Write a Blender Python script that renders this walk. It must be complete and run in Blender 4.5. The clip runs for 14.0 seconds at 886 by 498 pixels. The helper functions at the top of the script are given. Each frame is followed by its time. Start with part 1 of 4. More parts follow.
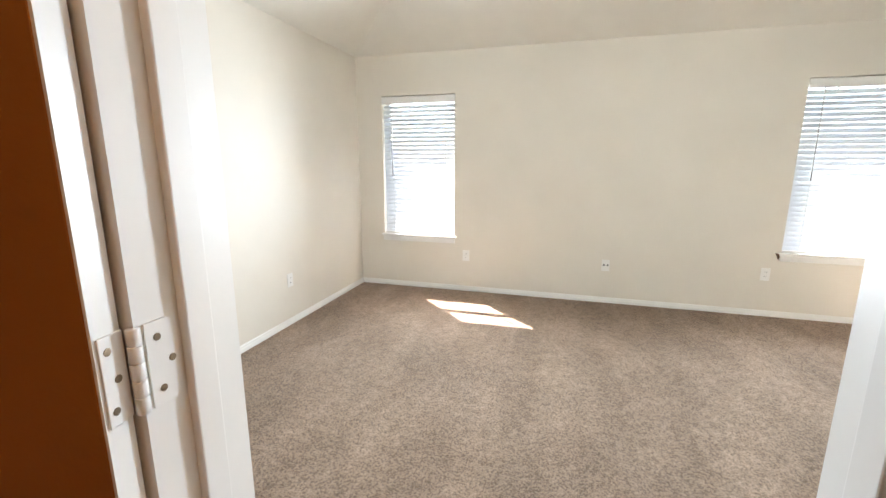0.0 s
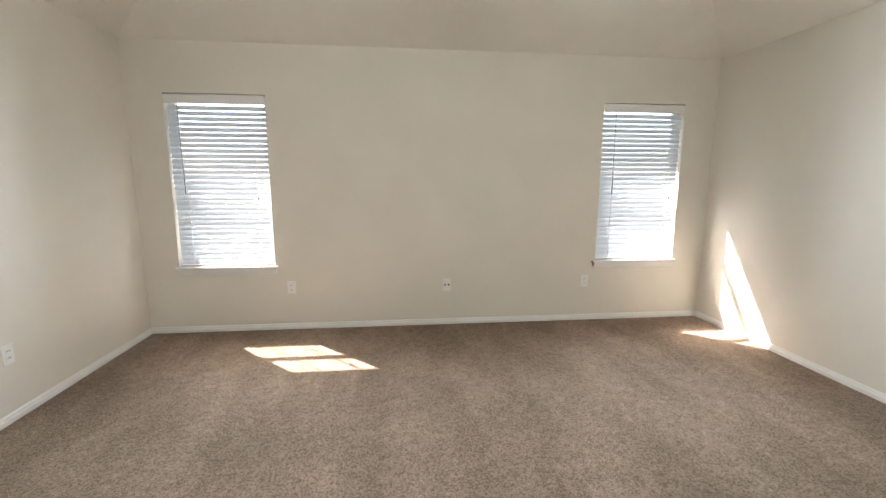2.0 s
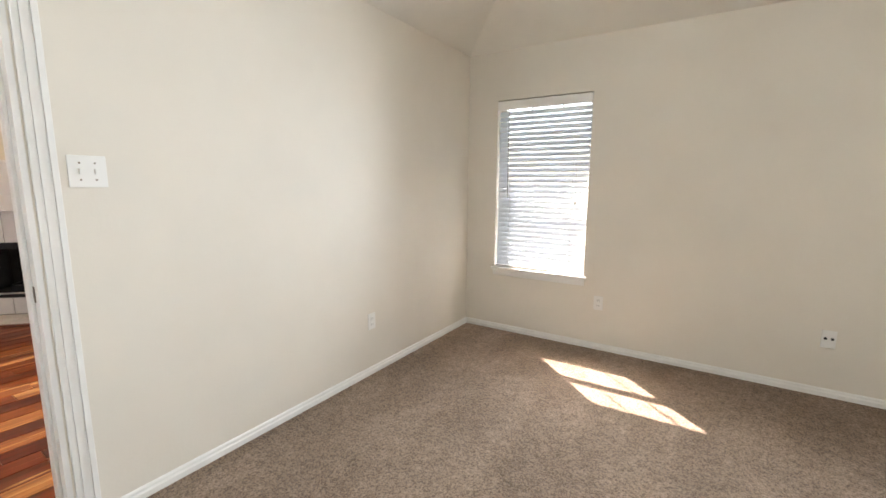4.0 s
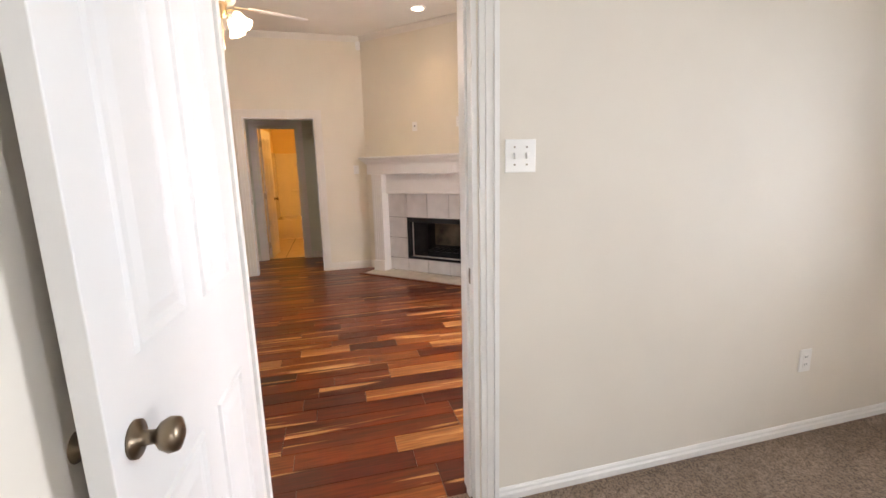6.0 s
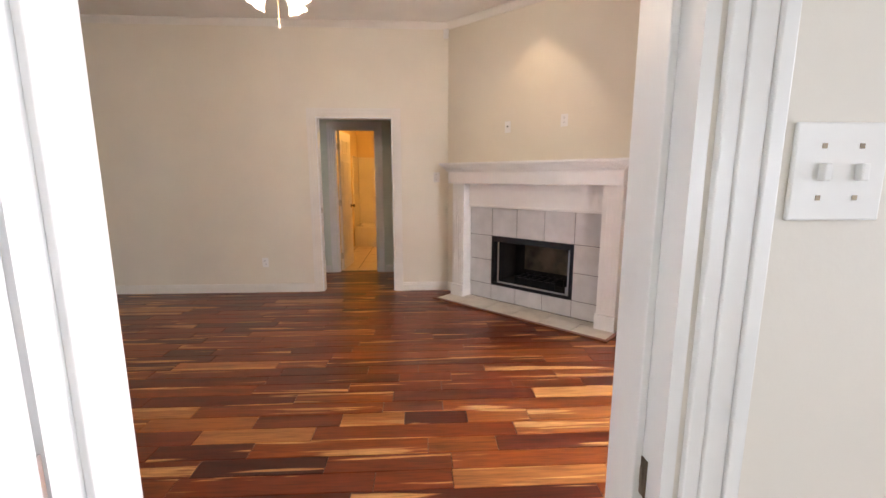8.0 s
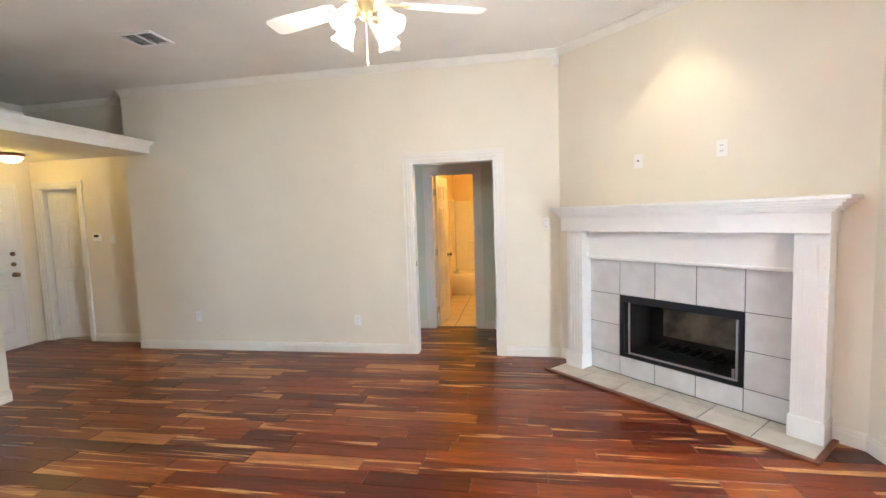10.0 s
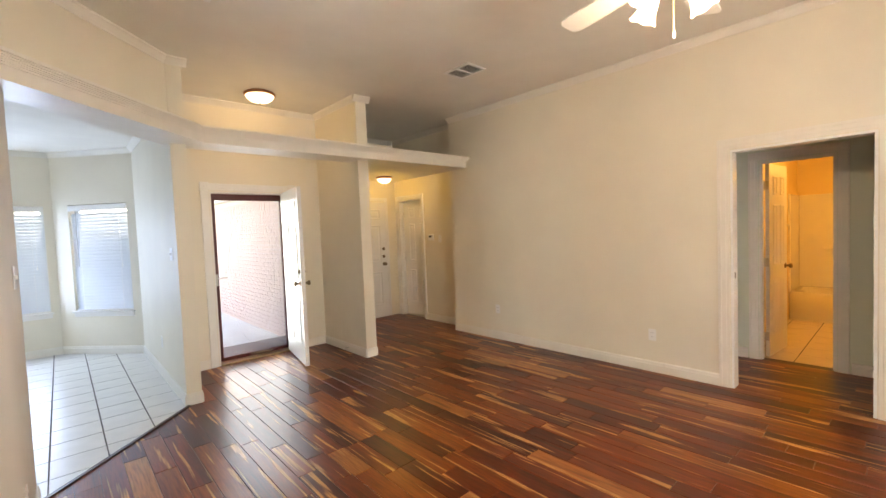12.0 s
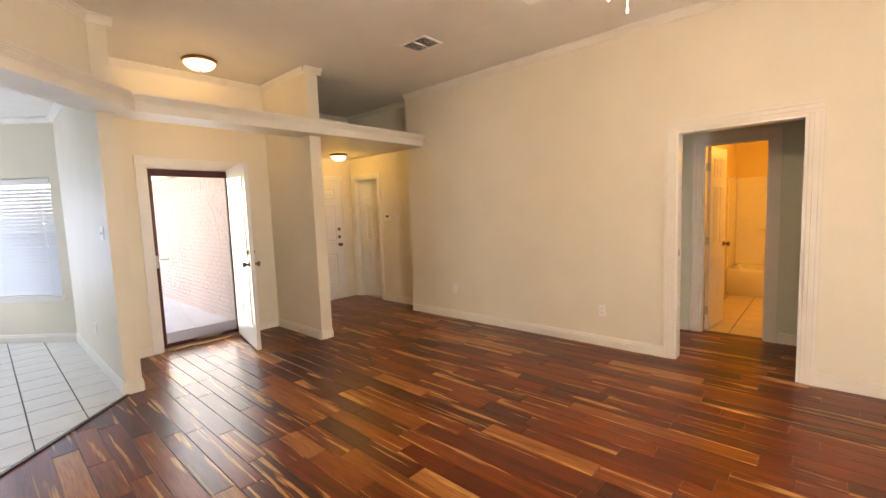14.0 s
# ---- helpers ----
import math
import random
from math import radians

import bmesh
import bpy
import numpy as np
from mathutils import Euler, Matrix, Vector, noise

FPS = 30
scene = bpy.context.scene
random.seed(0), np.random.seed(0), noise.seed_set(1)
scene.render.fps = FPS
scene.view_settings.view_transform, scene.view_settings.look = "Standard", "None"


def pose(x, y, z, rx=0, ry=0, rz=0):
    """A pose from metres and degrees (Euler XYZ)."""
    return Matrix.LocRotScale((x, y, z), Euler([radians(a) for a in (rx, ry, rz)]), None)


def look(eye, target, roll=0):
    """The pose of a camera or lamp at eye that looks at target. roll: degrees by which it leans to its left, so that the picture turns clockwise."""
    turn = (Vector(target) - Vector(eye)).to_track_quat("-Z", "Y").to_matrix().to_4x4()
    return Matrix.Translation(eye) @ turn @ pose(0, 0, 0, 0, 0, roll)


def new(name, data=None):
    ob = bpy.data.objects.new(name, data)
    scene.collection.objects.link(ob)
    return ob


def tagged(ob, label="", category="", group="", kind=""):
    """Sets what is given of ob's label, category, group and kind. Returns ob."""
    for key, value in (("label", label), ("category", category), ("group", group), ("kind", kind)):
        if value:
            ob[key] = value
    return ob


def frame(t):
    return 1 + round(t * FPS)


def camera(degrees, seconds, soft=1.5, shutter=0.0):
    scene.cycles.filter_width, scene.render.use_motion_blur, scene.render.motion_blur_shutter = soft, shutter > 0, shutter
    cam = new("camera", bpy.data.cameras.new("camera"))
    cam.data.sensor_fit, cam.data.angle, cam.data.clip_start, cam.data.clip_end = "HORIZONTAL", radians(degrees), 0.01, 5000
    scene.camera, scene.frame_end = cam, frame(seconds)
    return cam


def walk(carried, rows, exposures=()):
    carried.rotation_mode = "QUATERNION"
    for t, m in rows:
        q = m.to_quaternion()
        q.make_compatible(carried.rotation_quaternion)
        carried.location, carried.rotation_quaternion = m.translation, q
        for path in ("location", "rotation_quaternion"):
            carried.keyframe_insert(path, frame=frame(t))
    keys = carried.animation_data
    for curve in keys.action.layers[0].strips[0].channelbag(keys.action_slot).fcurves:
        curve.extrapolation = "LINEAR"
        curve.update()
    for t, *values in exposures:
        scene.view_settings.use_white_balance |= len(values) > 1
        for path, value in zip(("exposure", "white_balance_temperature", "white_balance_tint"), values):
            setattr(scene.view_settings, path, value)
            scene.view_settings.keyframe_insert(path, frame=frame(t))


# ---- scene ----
cam = camera(92.6, 14.0)

PATH = [
    (0, (-0.05, 0.146, 1.366), (-0.592, 2.029, 0.966), 0.1),
    (0.5, (-0.101, 0.261, 1.404), (-0.396, 2.196, 0.995), -0.8),
    (1, (-0.08, 0.416, 1.385), (-0.167, 2.379, 1.012), -0.2),
    (1.5, (-0.072, 0.543, 1.361), (0.025, 2.512, 1.021), 0.2),
    (2, (-0.084, 0.638, 1.364), (0.128, 2.599, 1.035), 0.2),
    (2.5, (-0.121, 0.727, 1.363), (0.052, 2.693, 1.038), 0.2),
    (3, (-0.188, 0.825, 1.377), (-0.263, 2.796, 1.051), 0.4),
    (3.5, (-0.267, 0.933, 1.343), (-0.784, 2.84, 1.038), 0.8),
    (4, (-0.309, 0.989, 1.338), (-1.374, 2.654, 1.032), 0.4),
    (4.2, (-0.341, 0.981, 1.336), (-1.6, 2.503, 1.022), 0.1),
    (6.3, (-0.978, 0.957, 1.327), (-2.905, 1.334, 0.945), -1.1),
    (6.5, (-1.079, 1.007, 1.335), (-3.016, 1.31, 0.938), -0.7),
    (6.7, (-1.177, 1.058, 1.341), (-3.12, 1.295, 0.93), 0.1),
    (7, (-1.316, 1.108, 1.351), (-3.265, 1.262, 0.931), 0.3),
    (9.3, (-2.25, 1.116, 1.401), (-4.237, 1.166, 1.187), -0.7),
    (9.5, (-2.314, 1.073, 1.432), (-4.303, 1.068, 1.229), -1.1),
    (10, (-2.433, 0.997, 1.47), (-4.399, 0.663, 1.32), -1.9),
    (10.5, (-2.521, 0.943, 1.458), (-4.374, 0.195, 1.36), -0.8),
    (11, (-2.572, 0.974, 1.452), (-4.237, -0.131, 1.37), -0.7),
    (11.5, (-2.592, 0.986, 1.467), (-4.063, -0.367, 1.387), -1.7),
    (12, (-2.568, 0.961, 1.471), (-3.908, -0.52, 1.382), -2.3),
    (12.5, (-2.571, 0.948, 1.457), (-3.848, -0.588, 1.35), -2.6),
    (13, (-2.584, 0.943, 1.452), (-3.854, -0.597, 1.322), -2.8),
    (13.5, (-2.593, 0.937, 1.449), (-3.925, -0.547, 1.291), -2.7),
    (14, (-2.62, 0.944, 1.44), (-4.09, -0.4, 1.258), -2.1),
]
walk(cam, [(t, look(eye, target, roll)) for t, eye, target, roll in PATH], [(0, 3.7, 6900, 15), (1, 3.2, 7100, 16), (2, 3.1, 7100, 16), (4.2, 3.2, 7300, 18), (6.3, 3.0, 7500, 24), (7.2, 2.75, 7600, 26), (9.3, 3.85, 5800, 12), (10.2, 3.8, 6200, 10), (11.5, 3.6, 7800, 14), (12.5, 3.5, 8600, 19), (14, 3.55, 9300, 22)])

# ---- world, sun and daylight ----
world = bpy.data.worlds.new("world")
scene.world = world
world.use_nodes = True
wn = world.node_tree.nodes
sky = wn.new("ShaderNodeTexSky")
sky.sky_type = "NISHITA"
sky.sun_disc = False
sky.sun_elevation = radians(45.7)
sky.sun_rotation = radians(-45.8)
wn["Background"].inputs["Strength"].default_value = 0.15
world.node_tree.links.new(sky.outputs[0], wn["Background"].inputs["Color"])

sun_data = bpy.data.lights.new("sun", "SUN")
sun_data.energy, sun_data.angle, sun_data.color = 5.0, radians(0.5), (1, 0.975, 0.94)
sun = new("sun", sun_data)
sun.matrix_world = look((-7.0, 11.2, 10.0), (0, 4.4, 0))


def area(name, x, y, z, rx, rz, w, h, watts, color):
    d = bpy.data.lights.new(name, "AREA")
    d.shape, d.size, d.size_y, d.energy, d.color = "RECTANGLE", w, h, watts * (LAMP if x > -1.6 or y > 4 else LIVING), color
    ob = new(name, d)
    ob.matrix_world = pose(x, y, z, rx, 0, rz)
    return ob


def bulb(name, x, y, z, watts, radius, color):
    d = bpy.data.lights.new(name, "POINT")
    d.energy, d.shadow_soft_size, d.color = watts * (LAMP if x > -2 else LIVING), radius, color
    ob = new(name, d)
    ob.location = (x, y, z)
    return ob


LAMP, LIVING = 0.40, 0.24  # lamps and sky panels of the bedroom end and of the living end
DAY = (0.70, 0.86, 1.0)
WARM = (1.0, 0.70, 0.36)
# sky light through the windows and the glazed door
for wx, turn, watts in ((-1.557, 24, 15), (2.175, -25, 16)):
    area("window_light", wx, 4.33, 1.32, -90, turn, 0.5, 1.42, watts, DAY).data.spread = radians(115)
    area("window_glow", wx, 4.66, 1.32, -90, 0, 0.78, 1.42, 1.0, (0.55, 0.76, 1.0))
area("window_light", -2.02, -6.744, 1.29, 90, 0, 0.8, 1.4, 20, (0.40, 0.60, 1.0))
area("window_light", -2.86, -6.24, 1.29, 90, -62, 0.6, 1.4, 9, (0.40, 0.60, 1.0)).data.spread = radians(120)
area("window_glow", -2.02, -6.98, 1.29, 90, 0, 0.8, 1.4, 5.5, (0.5, 0.74, 1.0))
area("window_glow", -3.09, -6.45, 1.29, 90, -48.3, 0.8, 1.4, 5.5, (0.5, 0.74, 1.0))
area("patio_light", -3.77, 3.22, 1.1, -90, 0, 0.7, 1.65, 18, DAY)
area("door_light", -4.31, -4.482, 1.02, 90, 0, 0.74, 1.8, 4.2, DAY).data.spread = radians(110)
# lamps of the rooms
for a in (67, 157, 247, 337):
    bulb("fan_bulb", -4.71 + 0.17 * math.cos(radians(a)), 0.233 + 0.17 * math.sin(radians(a)), 2.40, 2.0, 0.04, (1, 0.84, 0.64))
bulb("entry_bulb", -4.30, -3.86, 3.0, 3.2, 0.08, WARM)
bulb("hall_bulb", -6.48, -4.70, 2.30, 4.2, 0.08, (1, 0.64, 0.13))
bulb("bath_bulb", -9.2, 0.75, 2.2, 15, 0.1, (1, 0.58, 0.16))
bulb("closet_bulb", 0.55, -0.6, 2.24, 2.5, 0.1, (1, 0.74, 0.45))
spot_data = bpy.data.lights.new("can_light", "SPOT")
spot_data.energy, spot_data.spot_size, spot_data.spot_blend, spot_data.color, spot_data.shadow_soft_size = 9 * LIVING, radians(80), 0.6, (1, 0.78, 0.5), 0.05
spot = new("can_light", spot_data)
spot.matrix_world = look((-5.71, 2.00, 3.045), (-5.85, 2.18, 1.5))


# ---- materials ----
def mat(name, color, rough=0.5, metal=0.0, var=0.06, scale=6.0, bump=0.0, bscale=120.0, spec=0.5):
    m = bpy.data.materials.new(name)
    m.use_nodes = True
    n, l = m.node_tree.nodes, m.node_tree.links
    b = n["Principled BSDF"]
    b.inputs["Roughness"].default_value = rough
    b.inputs["Metallic"].default_value = metal
    b.inputs["Specular IOR Level"].default_value = spec
    co = n.new("ShaderNodeTexCoord")
    t = n.new("ShaderNodeTexNoise")
    t.inputs["Scale"].default_value = scale
    t.inputs["Detail"].default_value = 5
    l.new(co.outputs["Object"], t.inputs["Vector"])
    r = n.new("ShaderNodeValToRGB")
    r.color_ramp.elements[0].position, r.color_ramp.elements[1].position = 0.3, 0.7
    r.color_ramp.elements[0].color = (*[c * (1 - var) for c in color], 1)
    r.color_ramp.elements[1].color = (*[min(1, c * (1 + var)) for c in color], 1)
    l.new(t.outputs[0], r.inputs[0])
    l.new(r.outputs[0], b.inputs["Base Color"])
    if bump:
        t2 = n.new("ShaderNodeTexNoise")
        t2.inputs["Scale"].default_value = bscale
        t2.inputs["Detail"].default_value = 4
        l.new(co.outputs["Object"], t2.inputs["Vector"])
        bp = n.new("ShaderNodeBump")
        bp.inputs["Strength"].default_value = bump
        bp.inputs["Distance"].default_value = 0.004
        l.new(t2.outputs[0], bp.inputs["Height"])
        l.new(bp.outputs[0], b.inputs["Normal"])
    return m


M_WALL = mat("cream_paint", (0.76, 0.705, 0.585), 0.55, var=0.03, scale=2, bump=0.09, bscale=70)
M_BED = mat("beige_paint", (0.74, 0.69, 0.61), 0.6, var=0.03, scale=2, bump=0.09, bscale=70)
# Corridor walls: the grey-green of daylit shade is put into the colour.
M_CORRIDOR = mat("shade_tinted_paint", (0.70, 0.75, 0.66), 0.6, var=0.03, scale=2, bump=0.2, bscale=70)
# Bathroom walls: the warm lamp's yellow is mixed into the wall colour.
M_BATH = mat("lamp_warmed_paint", (0.72, 0.55, 0.28), 0.6, var=0.03, scale=2, bump=0.2, bscale=70)
M_RUST = mat("rust_brown", (0.34, 0.13, 0.025), 0.6, var=0.08, scale=3, bump=0.2, bscale=70)
M_CEIL = mat("ceiling_paint", (0.78, 0.75, 0.68), 0.8, var=0.03, scale=3, bump=0.5, bscale=90)
M_TRIM = mat("white_trim_paint", (0.80, 0.79, 0.76), 0.35, var=0.025, scale=7, bump=0.06, bscale=40)
M_CREAM = mat("cream_trim_paint", (0.77, 0.735, 0.66), 0.4, var=0.025, scale=7, bump=0.05, bscale=40)
M_RED = mat("red_brown_wood", (0.15, 0.045, 0.018), 0.35, var=0.25, scale=14)
M_DOOR = mat("white_door_paint", (0.75, 0.75, 0.74), 0.35, var=0.02, scale=5, bump=0.08, bscale=60)
M_PLATE = mat("white_plastic", (0.82, 0.81, 0.78), 0.3, var=0.01)
M_SLOT = mat("dark_slot", (0.03, 0.03, 0.03), 0.5, var=0.0)
M_METAL = mat("brushed_nickel", (0.55, 0.53, 0.50), 0.3, 1.0, var=0.05, scale=40)
M_BRONZE = mat("bronze_metal", (0.22, 0.17, 0.12), 0.35, 1.0, var=0.1, scale=30)
M_COPPER = mat("copper_bronze", (0.45, 0.22, 0.12), 0.35, 1.0, var=0.1, scale=30)
M_BRASS = mat("brass_metal", (0.60, 0.48, 0.28), 0.3, 1.0, var=0.08, scale=30)
M_BLACK = mat("black_metal", (0.012, 0.012, 0.013), 0.35, 0.4, var=0.2, scale=15)
M_SOOT = mat("soot", (0.02, 0.018, 0.017), 0.9, var=0.4, scale=8, bump=0.4, bscale=30)
M_REFRACT = mat("refractory_panel", (0.20, 0.165, 0.12), 0.85, var=0.7, scale=5, bump=0.4, bscale=40)
M_STORM = mat("dark_red_enamel", (0.085, 0.012, 0.014), 0.3, var=0.1, scale=8)
M_TILE = mat("grey_ceramic_tile", (0.60, 0.59, 0.585), 0.3, var=0.08, scale=7, bump=0.1, bscale=30)
M_HEARTH = mat("beige_ceramic_tile", (0.52, 0.48, 0.40), 0.35, var=0.10, scale=8, bump=0.1, bscale=30)
M_DTILE = mat("white_floor_tile", (0.66, 0.65, 0.61), 0.32, var=0.06, scale=6, bump=0.08, bscale=25)
M_BTILE = mat("tan_floor_tile", (0.55, 0.45, 0.32), 0.3, var=0.08, scale=6, bump=0.08, bscale=25)
M_GROUT = mat("dark_grout", (0.10, 0.095, 0.09), 0.9, var=0.15, scale=30)
# White tub acrylic, tinted cream to carry the warm lamplight.
M_TUB = mat("tub_acrylic", (0.78, 0.72, 0.58), 0.2, var=0.02)
M_CONC = mat("concrete", (0.62, 0.60, 0.57), 0.85, var=0.12, scale=4, bump=0.3, bscale=60)
M_LAWN = mat("lawn", (0.09, 0.12, 0.04), 0.9, var=0.35, scale=9, bump=0.6, bscale=60)
M_BRICK = mat("pink_brick", (0.60, 0.43, 0.39), 0.85, var=0.18, scale=9, bump=0.5, bscale=60)
M_MORTAR = mat("mortar", (0.64, 0.58, 0.55), 0.95, var=0.1, scale=20, bump=0.4, bscale=80)
M_ROOF = mat("soffit_paint", (0.6, 0.58, 0.53), 0.7, var=0.05)
M_CLEAR = mat("smoky_plastic", (0.45, 0.46, 0.48), 0.25, var=0.02)
M_RAW = mat("bare_broken_wood", (0.20, 0.12, 0.07), 0.8, var=0.3, scale=60)
M_STRIP = mat("dark_wood_strip", (0.05, 0.025, 0.015), 0.35, var=0.3, scale=20)


def carpet_mat():
    m = mat("beige_carpet", (0.350, 0.252, 0.183), 0.95, var=0.10, scale=1.7, spec=0.05)
    n, l = m.node_tree.nodes, m.node_tree.links
    b = n["Principled BSDF"]
    co = n["Texture Coordinate"]
    base = b.inputs["Base Color"].links[0].from_socket

    def layer(socket, source, lo, hi, dark, light, factor):
        ramp = n.new("ShaderNodeValToRGB")
        ramp.color_ramp.elements[0].position, ramp.color_ramp.elements[1].position = lo, hi
        ramp.color_ramp.elements[0].color, ramp.color_ramp.elements[1].color = (*dark, 1), (*light, 1)
        l.new(source, ramp.inputs[0])
        mix = n.new("ShaderNodeMix")
        mix.data_type, mix.blend_type = "RGBA", "MULTIPLY"
        mix.inputs["Factor"].default_value = factor
        l.new(socket, mix.inputs["A"])
        l.new(ramp.outputs[0], mix.inputs["B"])
        return mix.outputs["Result"]

    def noise(scale, detail, rough, stretch=None):
        t = n.new("ShaderNodeTexNoise")
        t.inputs["Scale"].default_value, t.inputs["Detail"].default_value, t.inputs["Roughness"].default_value = scale, detail, rough
        if stretch:
            mp = n.new("ShaderNodeMapping")
            mp.inputs["Scale"].default_value = stretch
            mp.inputs["Rotation"].default_value = (0, 0, radians(24))
            l.new(co.outputs["Object"], mp.inputs["Vector"])
            l.new(mp.outputs[0], t.inputs["Vector"])
        else:
            l.new(co.outputs["Object"], t.inputs["Vector"])
        return t.outputs[0]

    tuft = noise(100, 4, 0.85)
    clump = noise(17, 3, 0.6)
    tread = noise(3.2, 3, 0.5, (1.0, 0.35, 1.0))
    c = layer(base, tread, 0.40, 0.62, (0.86, 0.84, 0.82), (1.12, 1.12, 1.13), 0.9)
    c = layer(c, clump, 0.36, 0.62, (0.86, 0.85, 0.84), (1.08, 1.08, 1.08), 0.9)
    c = layer(c, tuft, 0.40, 0.58, (0.42, 0.39, 0.37), (1.40, 1.40, 1.40), 0.95)
    l.new(c, b.inputs["Base Color"])
    bp = n.new("ShaderNodeBump")
    bp.inputs["Strength"].default_value, bp.inputs["Distance"].default_value = 1.0, 0.016
    l.new(tuft, bp.inputs["Height"])
    l.new(bp.outputs[0], b.inputs["Normal"])
    b.inputs["Sheen Weight"].default_value = 0.15
    return m


def plank_mat(name, island):
    m = bpy.data.materials.new(name)
    m.use_nodes = True
    n, l = m.node_tree.nodes, m.node_tree.links
    b = n["Principled BSDF"]
    if island:
        rnd = n.new("ShaderNodeNewGeometry").outputs["Random Per Island"]
    else:
        rnd = n.new("ShaderNodeObjectInfo").outputs["Random"]
    co = n.new("ShaderNodeNewGeometry")
    shift = n.new("ShaderNodeMath")
    shift.operation = "MULTIPLY"
    shift.inputs[1].default_value = 37.0
    l.new(rnd, shift.inputs[0])
    comb = n.new("ShaderNodeCombineXYZ")
    l.new(shift.outputs[0], comb.inputs["Z"])
    add = n.new("ShaderNodeVectorMath")
    add.operation = "ADD"
    l.new(co.outputs["Position"], add.inputs[0])
    l.new(comb.outputs[0], add.inputs[1])
    # stretched along the board: broad figure and fine grain
    mp = n.new("ShaderNodeMapping")
    mp.inputs["Scale"].default_value = (13, 0.75, 1.0)
    l.new(add.outputs[0], mp.inputs["Vector"])
    fig = n.new("ShaderNodeTexNoise")
    fig.inputs["Scale"].default_value, fig.inputs["Detail"].default_value, fig.inputs["Distortion"].default_value = 1.0, 4, 0.45
    l.new(mp.outputs[0], fig.inputs["Vector"])
    mp2 = n.new("ShaderNodeMapping")
    mp2.inputs["Scale"].default_value = (60, 4, 1.0)
    l.new(add.outputs[0], mp2.inputs["Vector"])
    grain = n.new("ShaderNodeTexNoise")
    grain.inputs["Scale"].default_value, grain.inputs["Detail"].default_value = 1.5, 6
    l.new(mp2.outputs[0], grain.inputs["Vector"])
    # heartwood tone of the board
    tone = n.new("ShaderNodeValToRGB")
    tone.color_ramp.interpolation = "LINEAR"
    cols = [(0.0, (0.060, 0.006, 0.002)), (0.30, (0.105, 0.013, 0.003)), (0.58, (0.165, 0.026, 0.004)), (0.82, (0.225, 0.048, 0.007)), (0.95, (0.30, 0.090, 0.018)), (1.0, (0.44, 0.20, 0.060))]
    el = tone.color_ramp.elements
    el[0].position, el[0].color = cols[0][0], (*cols[0][1], 1)
    el[1].position, el[1].color = cols[-1][0], (*cols[-1][1], 1)
    for p, c in cols[1:-1]:
        e = el.new(p)
        e.color = (*c, 1)
    l.new(rnd, tone.inputs[0])
    # pale sapwood streaks
    sap = n.new("ShaderNodeValToRGB")
    sap.color_ramp.elements[0].position, sap.color_ramp.elements[1].position = 0.597, 0.632
    l.new(fig.outputs[0], sap.inputs[0])
    m1 = n.new("ShaderNodeMix")
    m1.data_type = "RGBA"
    l.new(sap.outputs[0], m1.inputs["Factor"])
    l.new(tone.outputs[0], m1.inputs["A"])
    m1.inputs["B"].default_value = (0.52, 0.27, 0.095, 1)
    # thin pale lines that run nearly the whole board
    mp3 = n.new("ShaderNodeMapping")
    mp3.inputs["Scale"].default_value = (24, 0.8, 1.0)
    l.new(add.outputs[0], mp3.inputs["Vector"])
    line = n.new("ShaderNodeTexNoise")
    line.inputs["Scale"].default_value, line.inputs["Detail"].default_value, line.inputs["Distortion"].default_value = 1.0, 2, 0.5
    l.new(mp3.outputs[0], line.inputs["Vector"])
    lramp = n.new("ShaderNodeValToRGB")
    lramp.color_ramp.elements[0].position, lramp.color_ramp.elements[1].position = 0.665, 0.695
    l.new(line.outputs[0], lramp.inputs[0])
    m1b = n.new("ShaderNodeMix")
    m1b.data_type = "RGBA"
    l.new(lramp.outputs[0], m1b.inputs["Factor"])
    l.new(m1.outputs["Result"], m1b.inputs["A"])
    m1b.inputs["B"].default_value = (0.55, 0.30, 0.11, 1)
    dark = n.new("ShaderNodeValToRGB")
    dark.color_ramp.elements[0].position, dark.color_ramp.elements[1].position = 0.32, 0.6
    dark.color_ramp.elements[0].color, dark.color_ramp.elements[1].color = (0.52, 0.40, 0.34, 1), (1.15, 1.12, 1.1, 1)
    l.new(grain.outputs[0], dark.inputs[0])
    m2 = n.new("ShaderNodeMix")
    m2.data_type, m2.blend_type = "RGBA", "MULTIPLY"
    m2.inputs["Factor"].default_value = 0.75
    l.new(m1b.outputs["Result"], m2.inputs["A"])
    l.new(dark.outputs[0], m2.inputs["B"])
    low = n.new("ShaderNodeValToRGB")
    low.color_ramp.elements[0].position, low.color_ramp.elements[1].position = 0.33, 0.50
    low.color_ramp.elements[0].color, low.color_ramp.elements[1].color = (0.45, 0.40, 0.38, 1), (1.15, 1.15, 1.15, 1)
    l.new(fig.outputs[0], low.inputs[0])
    m3 = n.new("ShaderNodeMix")
    m3.data_type, m3.blend_type = "RGBA", "MULTIPLY"
    m3.inputs["Factor"].default_value = 0.6
    l.new(m2.outputs["Result"], m3.inputs["A"])
    l.new(low.outputs[0], m3.inputs["B"])
    l.new(m3.outputs["Result"], b.inputs["Base Color"])
    b.inputs["Roughness"].default_value = 0.28
    b.inputs["Specular IOR Level"].default_value = 0.46
    bp = n.new("ShaderNodeBump")
    bp.inputs["Strength"].default_value, bp.inputs["Distance"].default_value = 0.35, 0.002
    l.new(fig.outputs[0], bp.inputs["Height"])
    bp2 = n.new("ShaderNodeBump")
